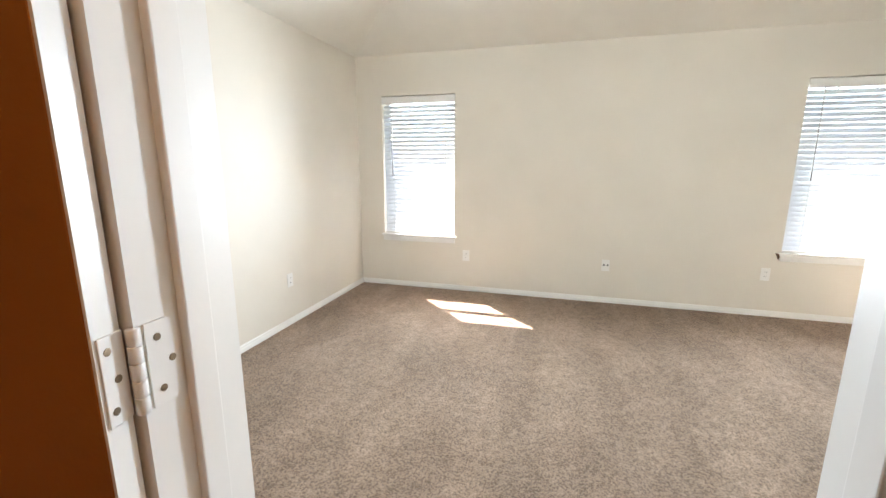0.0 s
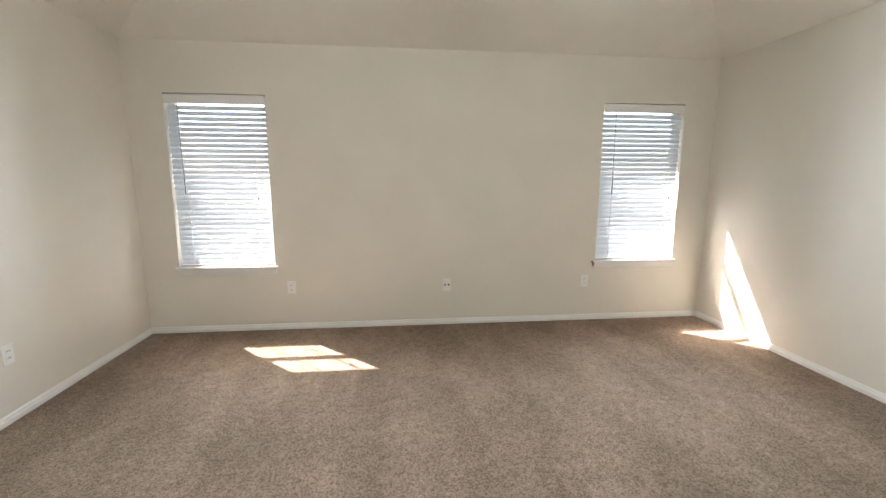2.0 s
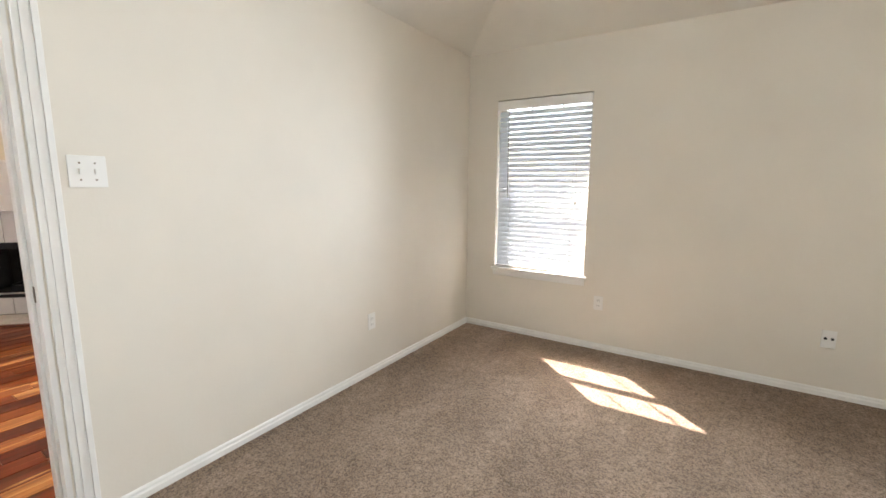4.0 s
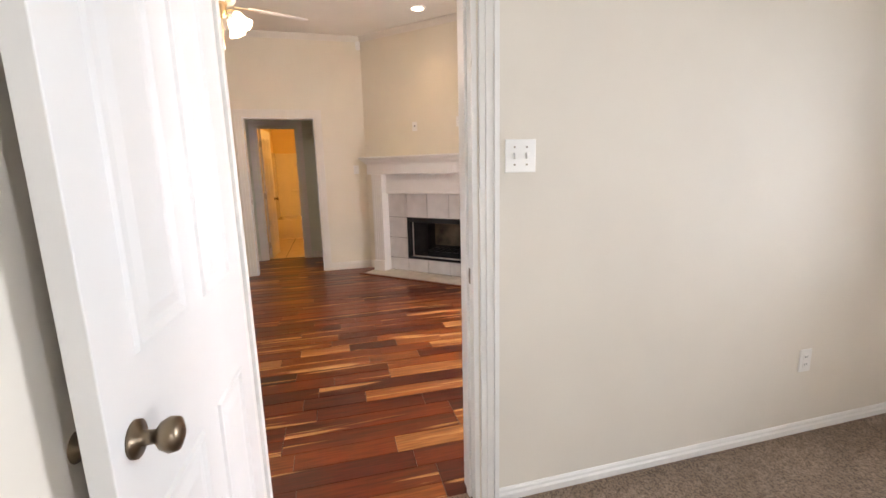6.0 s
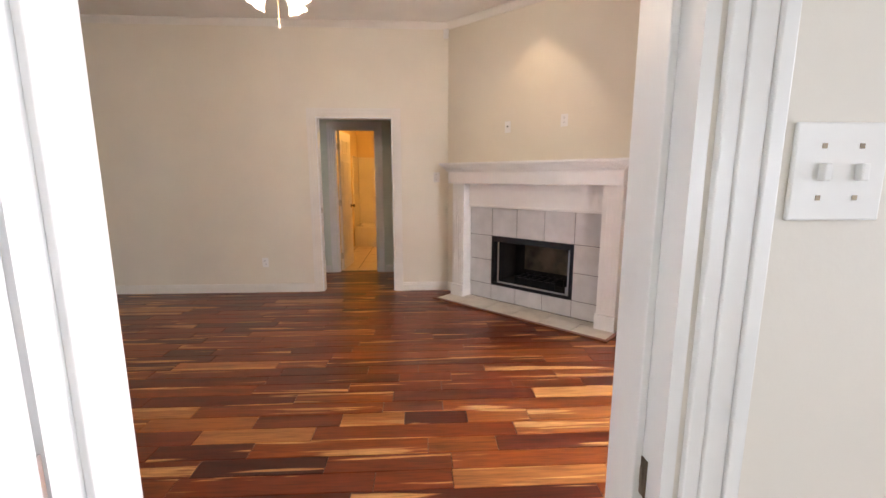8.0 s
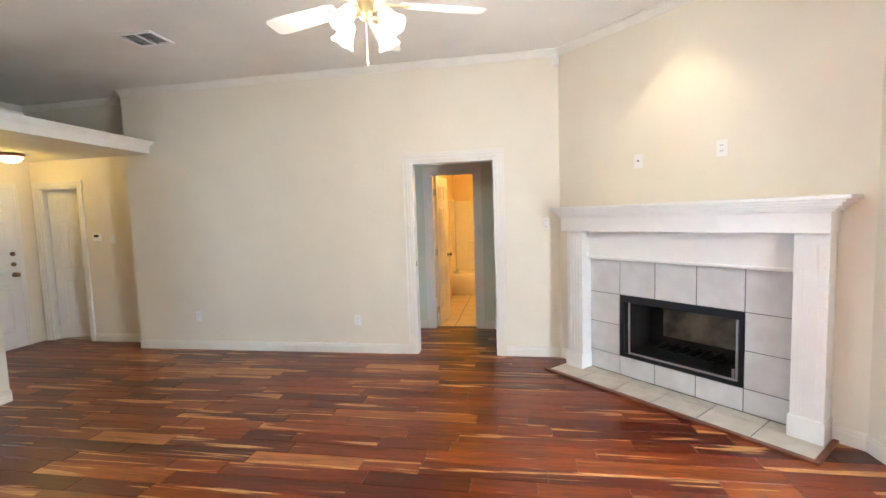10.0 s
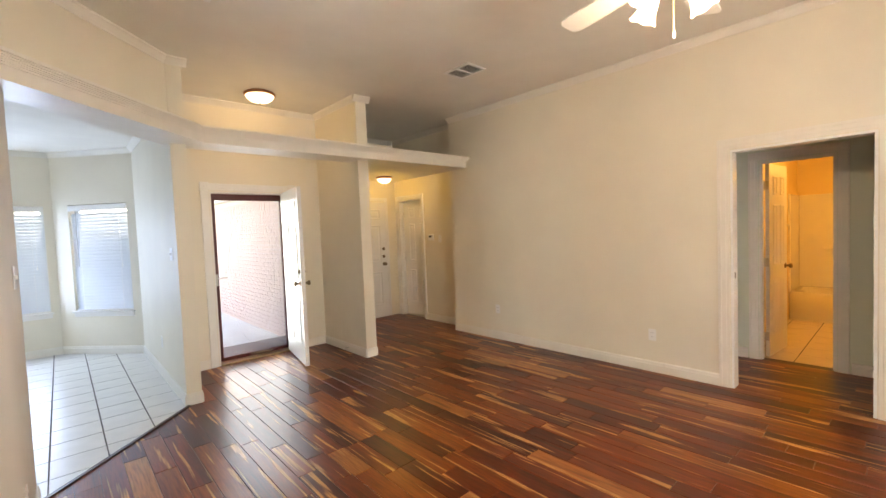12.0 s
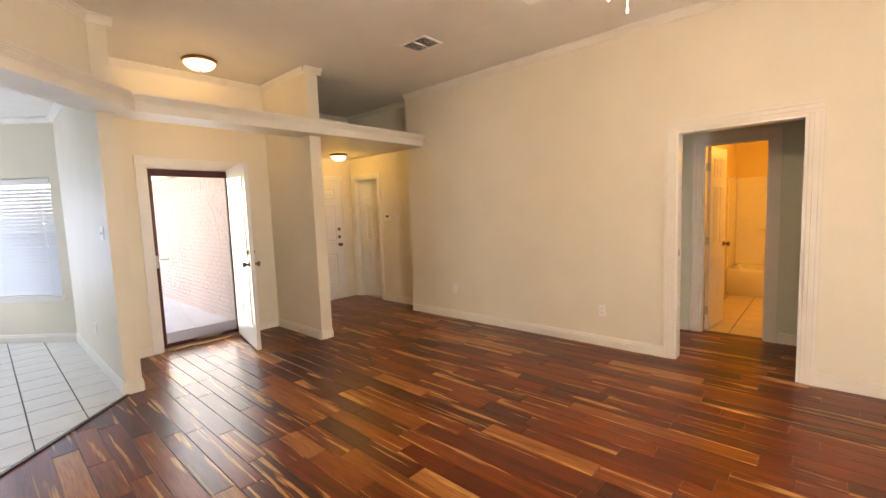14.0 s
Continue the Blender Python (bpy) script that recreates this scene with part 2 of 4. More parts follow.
    bp2.inputs["Strength"].default_value, bp2.inputs["Distance"].default_value = 0.30, 0.001
    l.new(grain.outputs[0], bp2.inputs["Height"])
    l.new(bp.outputs[0], bp2.inputs["Normal"])
    l.new(bp2.outputs[0], b.inputs["Normal"])
    return m


def glass_mat(name):
    m = bpy.data.materials.new(name)
    m.use_nodes = True
    b = m.node_tree.nodes["Principled BSDF"]
    b.inputs["Transmission Weight"].default_value, b.inputs["Roughness"].default_value, b.inputs["IOR"].default_value = 1.0, 0.0, 1.45
    return m


# Clear glass plus a translucent share that lays a bright veil over it.
def hazy_glass(name, haze):
    m = glass_mat(name)
    n, l = m.node_tree.nodes, m.node_tree.links
    tr = n.new("ShaderNodeBsdfTranslucent")
    tr.inputs["Color"].default_value = (0.9, 0.92, 0.95, 1)
    mix = n.new("ShaderNodeMixShader")
    mix.inputs[0].default_value = haze
    l.new(n["Principled BSDF"].outputs[0], mix.inputs[1])
    l.new(tr.outputs[0], mix.inputs[2])
    l.new(mix.outputs[0], n["Material Output"].inputs["Surface"])
    return m


def slat_mat():
    m = bpy.data.materials.new("white_blind_slat")
    m.use_nodes = True
    n, l = m.node_tree.nodes, m.node_tree.links
    # White slats; the sky's bluish light is put into both colours below.
    tr = n.new("ShaderNodeBsdfTranslucent")
    tr.inputs["Color"].default_value = (0.74, 0.82, 0.92, 1)
    mix = n.new("ShaderNodeMixShader")
    mix.inputs[0].default_value = 0.09
    b = n["Principled BSDF"]
    b.inputs["Base Color"].default_value, b.inputs["Roughness"].default_value = (0.70, 0.74, 0.79, 1), 0.4
    l.new(b.outputs[0], mix.inputs[1])
    l.new(tr.outputs[0], mix.inputs[2])
    l.new(mix.outputs[0], n["Material Output"].inputs["Surface"])
    return m


def glow_mat(name, color, strength):
    m = bpy.data.materials.new(name)
    m.use_nodes = True
    b = m.node_tree.nodes["Principled BSDF"]
    b.inputs["Base Color"].default_value, b.inputs["Roughness"].default_value = (0.9, 0.88, 0.82, 1), 0.3
    b.inputs["Emission Color"].default_value, b.inputs["Emission Strength"].default_value = (*color, 1), strength
    return m


M_CARPET = carpet_mat()
M_PLANK, M_PLANKJ = plank_mat("acacia_plank", False), plank_mat("acacia_plank_joined", True)
M_GLASS = glass_mat("clear_glass")
M_SLAT = slat_mat()
# Storm pane: some dust, and the daylight's washed-out glare added as haze.
M_HAZE = hazy_glass("dusty_glare_glass", 0.05)
# Patio pane: half translucent, so daylight white-out is built into the glass.
M_WHITEOUT = hazy_glass("whiteout_glass", 0.5)
M_SHADE = glow_mat("lit_frosted_glass", (1.0, 0.82, 0.58), 0.55)
M_DOME = glow_mat("lit_dome_glass", (1.0, 0.80, 0.52), 0.32)
M_CAN = glow_mat("lit_can_lens", (1.0, 0.85, 0.6), 1.0)


# ---- mesh helpers ----
def finish(name, bm, material, parent=None, label="", smooth=False):
    me = bpy.data.meshes.new(name)
    bmesh.ops.recalc_face_normals(bm, faces=bm.faces)
    bm.to_mesh(me)
    bm.free()
    me.materials.append(material)
    if smooth:
        for p in me.polygons:
            p.use_smooth = True
    ob = new(name, me)
    if parent is not None:
        ob.parent = parent
    if label:
        ob["label"] = label
    return ob


def part(name, bm, material, parent, label="", smooth=False):
    return finish(name, bm, material, parent, label, smooth)


def thing(name, x, y, z, rz=0.0, label="", category="", group=""):
    ob = new(name)
    ob.matrix_world = pose(x, y, z, 0, 0, rz)
    return tagged(ob, label, category, group)


def struct(name, bm, material, label="", smooth=False):
    return tagged(finish(name, bm, material, None, label, smooth), kind="structure")


def add_box(bm, x0, x1, y0, y1, z0, z1, bevel=0.0):
    v = [bm.verts.new(p) for p in ((x0, y0, z0), (x1, y0, z0), (x1, y1, z0), (x0, y1, z0), (x0, y0, z1), (x1, y0, z1), (x1, y1, z1), (x0, y1, z1))]
    f = [bm.faces.new([v[i] for i in q]) for q in ((3, 2, 1, 0), (4, 5, 6, 7), (0, 1, 5, 4), (1, 2, 6, 5), (2, 3, 7, 6), (3, 0, 4, 7))]
    if bevel:
        edges = list({e for q in f for e in q.edges})
        bmesh.ops.bevel(bm, geom=edges, offset=bevel, segments=2, affect="EDGES", profile=0.5)
    return bm


def box(x0, x1, y0, y1, z0, z1, bevel=0.0):
    return add_box(bmesh.new(), x0, x1, y0, y1, z0, z1, bevel)


def add_prism(bm, pts, z0, z1):
    a = [bm.verts.new((x, y, z0)) for x, y in pts]
    b = [bm.verts.new((x, y, z1)) for x, y in pts]
    bm.faces.new(a[::-1])
    bm.faces.new(b)
    for i in range(len(pts)):
        j = (i + 1) % len(pts)
        bm.faces.new((a[i], a[j], b[j], b[i]))
    return bm


def add_run(bm, p, q, side, profile):
    """A moulding from p to q (x, y, z of the wall's foot); profile: (out, up) points; side +1: out to the left of the way."""
    p, q = Vector(p), Vector(q)
    way = (q - p).normalized()
    out = Vector((-way.y, way.x, 0)) * side
    a = [bm.verts.new(p + out * o + Vector((0, 0, u))) for o, u in profile]
    b = [bm.verts.new(q + out * o + Vector((0, 0, u))) for o, u in profile]
    k = len(profile)
    bm.faces.new(a)
    bm.faces.new(b[::-1])
    for i in range(k):
        j = (i + 1) % k
        bm.faces.new((a[i], b[i], b[j], a[j]))
    return bm


def lathe(profile, steps=24, cx=0.0, cy=0.0):
    bm = bmesh.new()
    rings = [[bm.verts.new((cx + r * math.cos(2 * math.pi * i / steps), cy + r * math.sin(2 * math.pi * i / steps), z)) for i in range(steps)] for r, z in profile]
    for a, b in zip(rings, rings[1:]):
        for i in range(steps):
            j = (i + 1) % steps
            bm.faces.new((a[i], a[j], b[j], b[i]))
    bm.faces.new(rings[0][::-1])
    bm.faces.new(rings[-1])
    return bm


def tube(points, radius, steps=8):
    bm = bmesh.new()
    rings = []
    pts = [Vector(p) for p in points]
    for i, p in enumerate(pts):
        d = (pts[min(i + 1, len(pts) - 1)] - pts[max(i - 1, 0)]).normalized()
        ref = Vector((0, 0, 1)) if abs(d.z) < 0.9 else Vector((1, 0, 0))
        u = d.cross(ref).normalized()
        v = d.cross(u)
        rings.append([bm.verts.new(p + radius * (u * math.cos(2 * math.pi * k / steps) + v * math.sin(2 * math.pi * k / steps))) for k in range(steps)])
    for a, b in zip(rings, rings[1:]):
        for k in range(steps):
            j = (k + 1) % steps
            bm.faces.new((a[k], a[j], b[j], b[k]))
    bm.faces.new(rings[0][::-1])
    bm.faces.new(rings[-1])
    return bm


def wall(name, p, q, thick, z0, z1, holes, material, label=""):
    """A wall from p to q in the plan, its room face on that line and its body to the right of the way; holes: (s0, s1, z0, z1)."""
    p, q = Vector((*p, 0)), Vector((*q, 0))
    length = (q - p).length
    way = (q - p).normalized()
    back = Vector((way.y, -way.x, 0)) * thick
    bm = bmesh.new()
    cuts = sorted({0.0, length, *[h[0] for h in holes], *[h[1] for h in holes]})
    for a, b in zip(cuts, cuts[1:]):
        spans = [(z0, z1)]
        for h0, h1, g0, g1 in holes:
            if h0 < (a + b) / 2 < h1:
                spans = [s for s in ((z0, g0), (g1, z1)) if s[1] - s[0] > 0.001]
        for u0, u1 in spans:
            A, B = p + way * a, p + way * b
            add_prism(bm, [(A.x, A.y), ((A + back).x, (A + back).y), ((B + back).x, (B + back).y), (B.x, B.y)], u0, u1)
    return struct(name, bm, material, label)


# ---- structure: bedroom ----
CEIL = 3.06
wall("wall_bedroom_north", (2.995, 4.43), (-2.24, 4.43), 0.16, 0, 2.6, [(2.995 - 2.565, 2.995 - 1.785, 0.60, 2.04), (2.995 + 1.16, 2.995 + 1.955, 0.60, 2.04)], M_BED, "beige painted wall with two blinded windows")
wall("wall_bedroom_west", (-2.24, 4.59), (-2.24, -2.40), 0.15, 0, CEIL, [(4.59 - 1.448, 4.59 - 0.645, -0.01, 2.04)], M_BED, "beige painted wall with a doorway")
wall("wall_bedroom_east", (2.875, 0.43), (2.875, 4.43), 0.12, 0, 2.6, [], M_BED, "beige painted wall")
wall("wall_bedroom_south", (-2.24, 0.56), (2.875, 0.56), 0.06, 0, 2.6, [(2.24 - 0.460, 2.24 + 0.205, -0.01, 2.03)], M_BED, "beige painted wall with a doorway")
wall("wall_closet_north", (1.2, 0.437), (-1.6, 0.437), 0.062, 0, 2.6, [(1.2 - 0.205, 1.2 + 0.460, -0.01, 2.03)], M_RUST, "rust brown wall")
wall("wall_closet_west", (-1.6, 0.425), (-1.6, -1.3), 0.1, 0, 2.6, [], M_RUST, "rust brown wall")
wall("wall_closet_south", (-1.6, -1.3), (1.2, -1.3), 0.1, 0, 2.6, [], M_RUST, "rust brown wall")
wall("wall_closet_east", (1.2, -1.3), (1.2, 0.425), 0.1, 0, 2.6, [], M_RUST, "rust brown wall")
struct("ceiling_closet", box(-1.7, 1.3, -1.4, 0.42, 2.44, 2.55), M_CEIL, "plain painted ceiling")
struct("floor_closet", box(-1.7, 1.3, -1.4, 0.495, -0.1, 0.0), M_HEARTH, "plain beige floor")
struct("floor_bedroom", box(-2.31, 3.0, 0.495, 4.6, -0.1, 0.016), M_CARPET, "beige cut pile carpet with tread marks")


def hip_ceiling():
    bm = bmesh.new()
    x0, x1, y0, y1, z, d, k = -2.24, 2.875, 0.56, 4.43, 2.44, 1.4, 0.45
    o = [bm.verts.new(p) for p in ((x0, y0, z), (x1, y0, z), (x1, y1, z), (x0, y1, z))]
    i = [bm.verts.new(p) for p in ((x0 + d, y0 + d, z + k * d), (x1 - d, y0 + d, z + k * d), (x1 - d, y1 - d, z + k * d), (x0 + d, y1 - d, z + k * d))]
    t = [bm.verts.new(p) for p in ((x0, y0, 3.3), (x1, y0, 3.3), (x1, y1, 3.3), (x0, y1, 3.3))]
    for a in range(4):
        b = (a + 1) % 4
        bm.faces.new((o[a], o[b], i[b], i[a]))
        bm.faces.new((o[a], t[a], t[b], o[b]))
    bm.faces.new(i)
    bm.faces.new(t)
    struct("ceiling_bedroom", bm, M_CEIL, "hipped painted ceiling")


hip_ceiling()
# Unseen overhang; its edge is set to trim the sun patches indoors.
struct("roof_eave", box(-3.2, 3.6, 4.60, 5.185, 2.45, 2.65), M_ROOF, "unseen roof overhang that cuts off the upper sunlight")

# ---- structure: living room, entry, hall, dining ----
R2 = math.sqrt(0.5)
wall("wall_living_west", (-6.82, 1.45), (-6.82, -3.52), 0.12, 0, CEIL, [(1.45 - 0.81, 1.45 + 0.07, -0.01, 2.05)], M_WALL, "cream painted wall with a cased opening")
wall("wall_fireplace", (-5.23, 3.04), (-6.82, 1.45), 0.12, 0, CEIL, [(0.66, 1.60, 0.19, 0.735)], M_WALL, "cream painted diagonal wall behind the fireplace")
wall("wall_living_north", (-2.39, 3.04), (-5.23, 3.04), 0.15, 0, CEIL, [(3.31 - 2.39, 4.23 - 2.39, -0.01, 2.04)], M_WALL, "cream painted wall with a glazed patio door")
wall("wall_hall_west", (-7.05, -3.40), (-7.05, -5.22), 0.12, 0, CEIL, [(1.10, 1.72, -0.01, 2.02)], M_WALL, "cream painted hall wall with a doorway")
wall("wall_hall_return", (-6.94, -3.52), (-7.17, -3.52), 0.12, 0, CEIL, [], M_WALL, "cream painted wall return")
wall("wall_hall_end", (-7.17, -5.22), (-5.33, -5.22), 0.12, 0, CEIL, [], M_WALL, "cream painted hall end wall")
struct("wall_entry_column", box(-5.33, -5.19, -5.22, -3.35, 0, CEIL), M_WALL, "cream painted partition between entry and hall")
wall("wall_front", (-5.19, -4.39), (-3.45, -4.39), 0.15, 0, CEIL, [(5.19 - 4.765, 5.19 - 3.86, -0.01, 2.02)], M_WALL, "cream painted front wall with the entrance")
struct("wall_dining_partition", box(-3.45, -3.33, -5.85, -3.35, 0, CEIL), M_WALL, "cream painted partition between entry and dining room")
DL = math.hypot(0.80, 0.90)
wall("wall_dining_bay", (-3.33, -5.85), (-2.53, -6.75), 0.15, 0, CEIL, [(0.12, 0.975, 0.58, 2.0)], M_WALL, "cream painted bay wall with a window")
wall("wall_dining_front", (-2.53, -6.75), (-1.1, -6.75), 0.15, 0, CEIL, [(0.09, 0.93, 0.58, 2.0)], M_WALL, "cream painted front wall with a window")
wall("wall_dining_bay_east", (-1.1, -6.75), (-0.3, -5.85), 0.15, 0, CEIL, [], M_WALL, "cream painted bay wall")
wall("wall_dining_east", (-0.3, -5.85), (-0.3, -2.40), 0.15, 0, CEIL, [], M_WALL, "cream painted wall")
wall("wall_dining_north", (-0.3, -2.40), (-2.24, -2.40), 0.12, 0, CEIL, [], M_WALL, "cream painted wall")
struct("wall_over_ledge", add_prism(bmesh.new(), [(-3.37, -3.40), (-2.30, -2.33), (-2.30, -2.50), (-3.37, -3.57)], 2.45, CEIL), M_WALL, "cream painted wall above the plant ledge")
struct("ceiling_living", box(-7.3, -2.25, -5.3, 3.2, CEIL, CEIL + 0.12), M_CEIL, "pale textured ceiling")
struct("ceiling_dining", add_prism(bmesh.new(), [(-3.33, -5.9), (-2.5, -6.85), (-1.1, -6.85), (-0.2, -5.9), (-0.2, -2.42), (-2.40, -2.58), (-3.33, -3.50)], 2.70, 2.80), M_CEIL, "pale textured ceiling")
struct("ceiling_hall", box(-7.05, -5.33, -5.22, -3.54, 2.36, 2.44), M_CEIL, "pale textured hall ceiling")
struct("subfloor", box(-8.0, -2.31, -5.30, 3.2, -0.12, -0.004), M_STRIP, "dark subfloor below the boards")

# corridor and bathroom beyond the cased opening
wall("wall_corridor_west", (-7.88, 2.1), (-7.88, -1.4), 0.12, 0, 2.6, [(2.1 - 0.51, 2.1 + 0.08, -0.01, 2.04)], M_CORRIDOR, "corridor wall with grey-green shade in its colour and a bathroom doorway")
wall("wall_corridor_south", (-7.88, -1.4), (-6.94, -1.4), 0.1, 0, 2.6, [], M_CORRIDOR, "corridor end wall with grey-green shade in its colour")
wall("wall_corridor_north", (-6.94, 2.1), (-7.88, 2.1), 0.1, 0, 2.6, [], M_CORRIDOR, "corridor end wall with grey-green shade in its colour")
struct("wall_corridor_east", add_box(add_box(bmesh.new(), -6.95, -6.942, -1.4, -0.075, 0, 2.44), -6.95, -6.942, 0.815, 2.1, 0, 2.44), M_CORRIDOR, "corridor wall with grey-green shade in its colour")
struct("ceiling_corridor", box(-8.0, -6.942, -1.5, 2.2, 2.44, 2.55), M_CEIL, "painted corridor ceiling")
wall("wall_bath_south", (-10.95, -0.20), (-8.0, -0.20), 0.1, 0, 2.6, [], M_BATH, "bathroom wall with lamp-warm yellow in its colour")
wall("wall_bath_north", (-8.0, 1.5), (-10.95, 1.5), 0.1, 0, 2.6, [], M_BATH, "bathroom wall with lamp-warm yellow in its colour")
wall("wall_bath_west", (-10.95, 1.5), (-10.95, -0.2), 0.1, 0, 2.6, [], M_BATH, "bathroom wall with lamp-warm yellow in its colour")
struct("wall_bath_east", add_box(add_box(add_box(bmesh.new(), -8.008, -8.0, -0.2, -0.085, 0, 2.44), -8.008, -8.0, 0.515, 1.5, 0, 2.44), -8.008, -8.0, -0.085, 0.515, 2.045, 2.44), M_BATH, "bathroom wall with lamp-warm yellow in its colour")
struct("ceiling_bath", box(-11.05, -8.0, -0.3, 1.6, 2.44, 2.55), M_CEIL, "painted bathroom ceiling")
struct("floor_bath", box(-11.05, -8.0, -0.3, 1.6, -0.12, -0.0016), M_GROUT, "grouted tile floor")
struct("floor_dining", add_prism(bmesh.new(), [(-3.33, -5.9), (-2.5, -6.9), (-1.1, -6.9), (-0.2, -5.9), (-0.2, -2.3), (-2.31, -2.3), (-3.33, -3.38)], -0.12, -0.0014), M_GROUT, "grouted tile floor")

# back room beyond the hall doorway, walls in the closet's rust brown
wall("wall_back_room_west", (-9.2, -3.6), (-9.2, -6.2), 0.1, 0, 2.6, [], M_RUST, "brown wall")
wall("wall_back_room_south", (-9.2, -6.2), (-7.17, -6.2), 0.1, 0, 2.6, [], M_RUST, "brown wall")
wall("wall_back_room_north", (-7.17, -3.6), (-9.2, -3.6), 0.1, 0, 2.6, [], M_RUST, "brown wall")
wall("wall_back_room_east", (-7.07, -6.2), (-7.07, -5.25), 0.1, 0, 2.6, [], M_RUST, "brown wall")
struct("ceiling_back_room", box(-9.3, -7.17, -6.3, -3.5, 2.44, 2.55), M_CEIL, "painted ceiling")
struct("floor_back_room", box(-9.3, -7.11, -6.3, -3.5, -0.12, 0.0), M_HEARTH, "plain beige floor")

# ---- trim ----
BASE = [(0, 0), (0.014, 0), (0.014, 0.072), (0.010, 0.080), (0.010, 0.092), (0.005, 0.102), (0, 0.104)]
LOWB = [(0, 0), (0.015, 0), (0.015, 0.042), (0.010, 0.050), (0.009, 0.060), (0.004, 0.068), (0, 0.068)]
CROWN = [(0, 0), (0, -0.066), (0.009, -0.066), (0.012, -0.056), (0.028, -0.034), (0.040, -0.018), (0.050, -0.012), (0.050, 0)]


def runs(name, rows, profile, material, label):
    for p, q, z in rows:
        bm = add_run(bmesh.new(), (*p, z), (*q, z), 1, profile)
        struct(name, bm, material, label)


runs("baseboard_bedroom", [((2.875, 4.43), (-2.24, 4.43), 0), ((-2.24, 4.43), (-2.24, 1.505), 0), ((2.875, 0.56), (2.875, 4.43), 0), ((0.25, 0.56), (2.875, 0.56), 0), ((-2.22, 0.56), (-0.52, 0.56), 0)], LOWB, M_TRIM, "white moulded baseboard")
runs("baseboard_living", [((-6.82, 1.45), (-6.82, 0.90), 0), ((-6.82, -0.16), (-6.82, -3.52), 0), ((-6.82, -3.52), (-6.94, -3.52), 0), ((-7.05, -3.52), (-7.05, -4.45), 0), ((-5.23, 3.04), (-5.36, 2.91), 0), ((-6.69, 1.58), (-6.82, 1.45), 0), ((-4.32, 3.04), (-5.23, 3.04), 0), ((-5.19, -3.35), (-5.19, -4.39), 0), ((-5.33, -3.35), (-5.19, -3.35), 0), ((-5.33, -5.22), (-5.33, -3.35), 0), ((-5.19, -4.39), (-4.855, -4.39), 0), ((-3.77, -4.39), (-3.45, -4.39), 0), ((-3.45, -4.39), (-3.45, -3.35), 0), ((-3.45, -3.35), (-3.33, -3.35), 0), ((-3.33, -3.35), (-3.33, -5.85), 0), ((-3.33, -5.85), (-2.53, -6.75), 0), ((-2.53, -6.75), (-1.1, -6.75), 0), ((-2.39, -2.40), (-2.39, 0.55), 0), ((-2.39, 1.53), (-2.39, 3.04), 0), ((-2.24, -2.40), (-2.39, -2.40), 0)], BASE, M_CREAM, "white moulded baseboard")
runs("baseboard_corridor", [((-7.88, 2.1), (-7.88, 0.61), 0), ((-7.88, -0.18), (-7.88, -1.4), 0)], BASE, M_TRIM, "white moulded baseboard")
runs("crown_moulding", [((-6.82, 1.45), (-6.82, -3.52), CEIL), ((-5.23, 3.04), (-6.82, 1.45), CEIL), ((-2.39, 3.04), (-5.23, 3.04), CEIL), ((-2.39, -2.45), (-2.39, 3.04), CEIL), ((-3.335, -3.365), (-2.39, -2.42), CEIL), ((-3.49, -3.35), (-3.29, -3.35), CEIL), ((-3.45, -4.39), (-3.45, -3.35), CEIL), ((-5.19, -4.39), (-3.45, -4.39), CEIL), ((-5.19, -3.35), (-5.19, -4.39), CEIL), ((-5.37, -3.35), (-5.15, -3.35), CEIL), ((-5.33, -5.22), (-5.33, -3.35), CEIL), ((-7.05, -5.22), (-5.33, -5.22), CEIL), ((-7.05, -3.52), (-7.05, -5.22), CEIL), ((-3.33, -5.85), (-2.53, -6.75), 2.70), ((-2.53, -6.75), (-1.1, -6.75), 2.70), ((-3.33, -3.41), (-3.33, -5.85), 2.70)], CROWN, M_CREAM, "cream crown moulding")


# ---- plant ledge over the entry ----
def ledge():
    top = thing("plant_ledge", -4.6, -3.3, 2.32, 0, "white plant ledge spanning entry, hall and dining opening", "ledge")
    line = [(-6.82, -3.12), (-3.53, -3.13), (-2.39, -2.00)]
    back = [(-2.39, -2.52), (-3.36, -3.54), (-6.82, -3.54)]

    def grown(d):
        f = [(-6.82, -3.12 + d), (-3.53 + 0.41 * d, -3.13 + d), (-2.39, -2.00 + 1.41 * d)]
        return [(x + 4.6, y + 3.3) for x, y in f + back]

    part("beam", add_prism(bmesh.new(), grown(-0.070), 0.0, 0.075), M_CREAM, top)
    bm = bmesh.new()
    for d, z0, z1 in ((-0.060, 0.075, 0.081), (-0.064, 0.081, 0.088), (-0.052, 0.088, 0.094), (-0.042, 0.094, 0.101), (-0.030, 0.101, 0.109), (-0.016, 0.109, 0.118)):
        add_prism(bm, grown(d), z0, z1)
    part("moulding", bm, M_CREAM, top)
    part("cap", add_prism(bmesh.new(), grown(0.0), 0.118, 0.138), M_CREAM, top)
    return line


ledge()


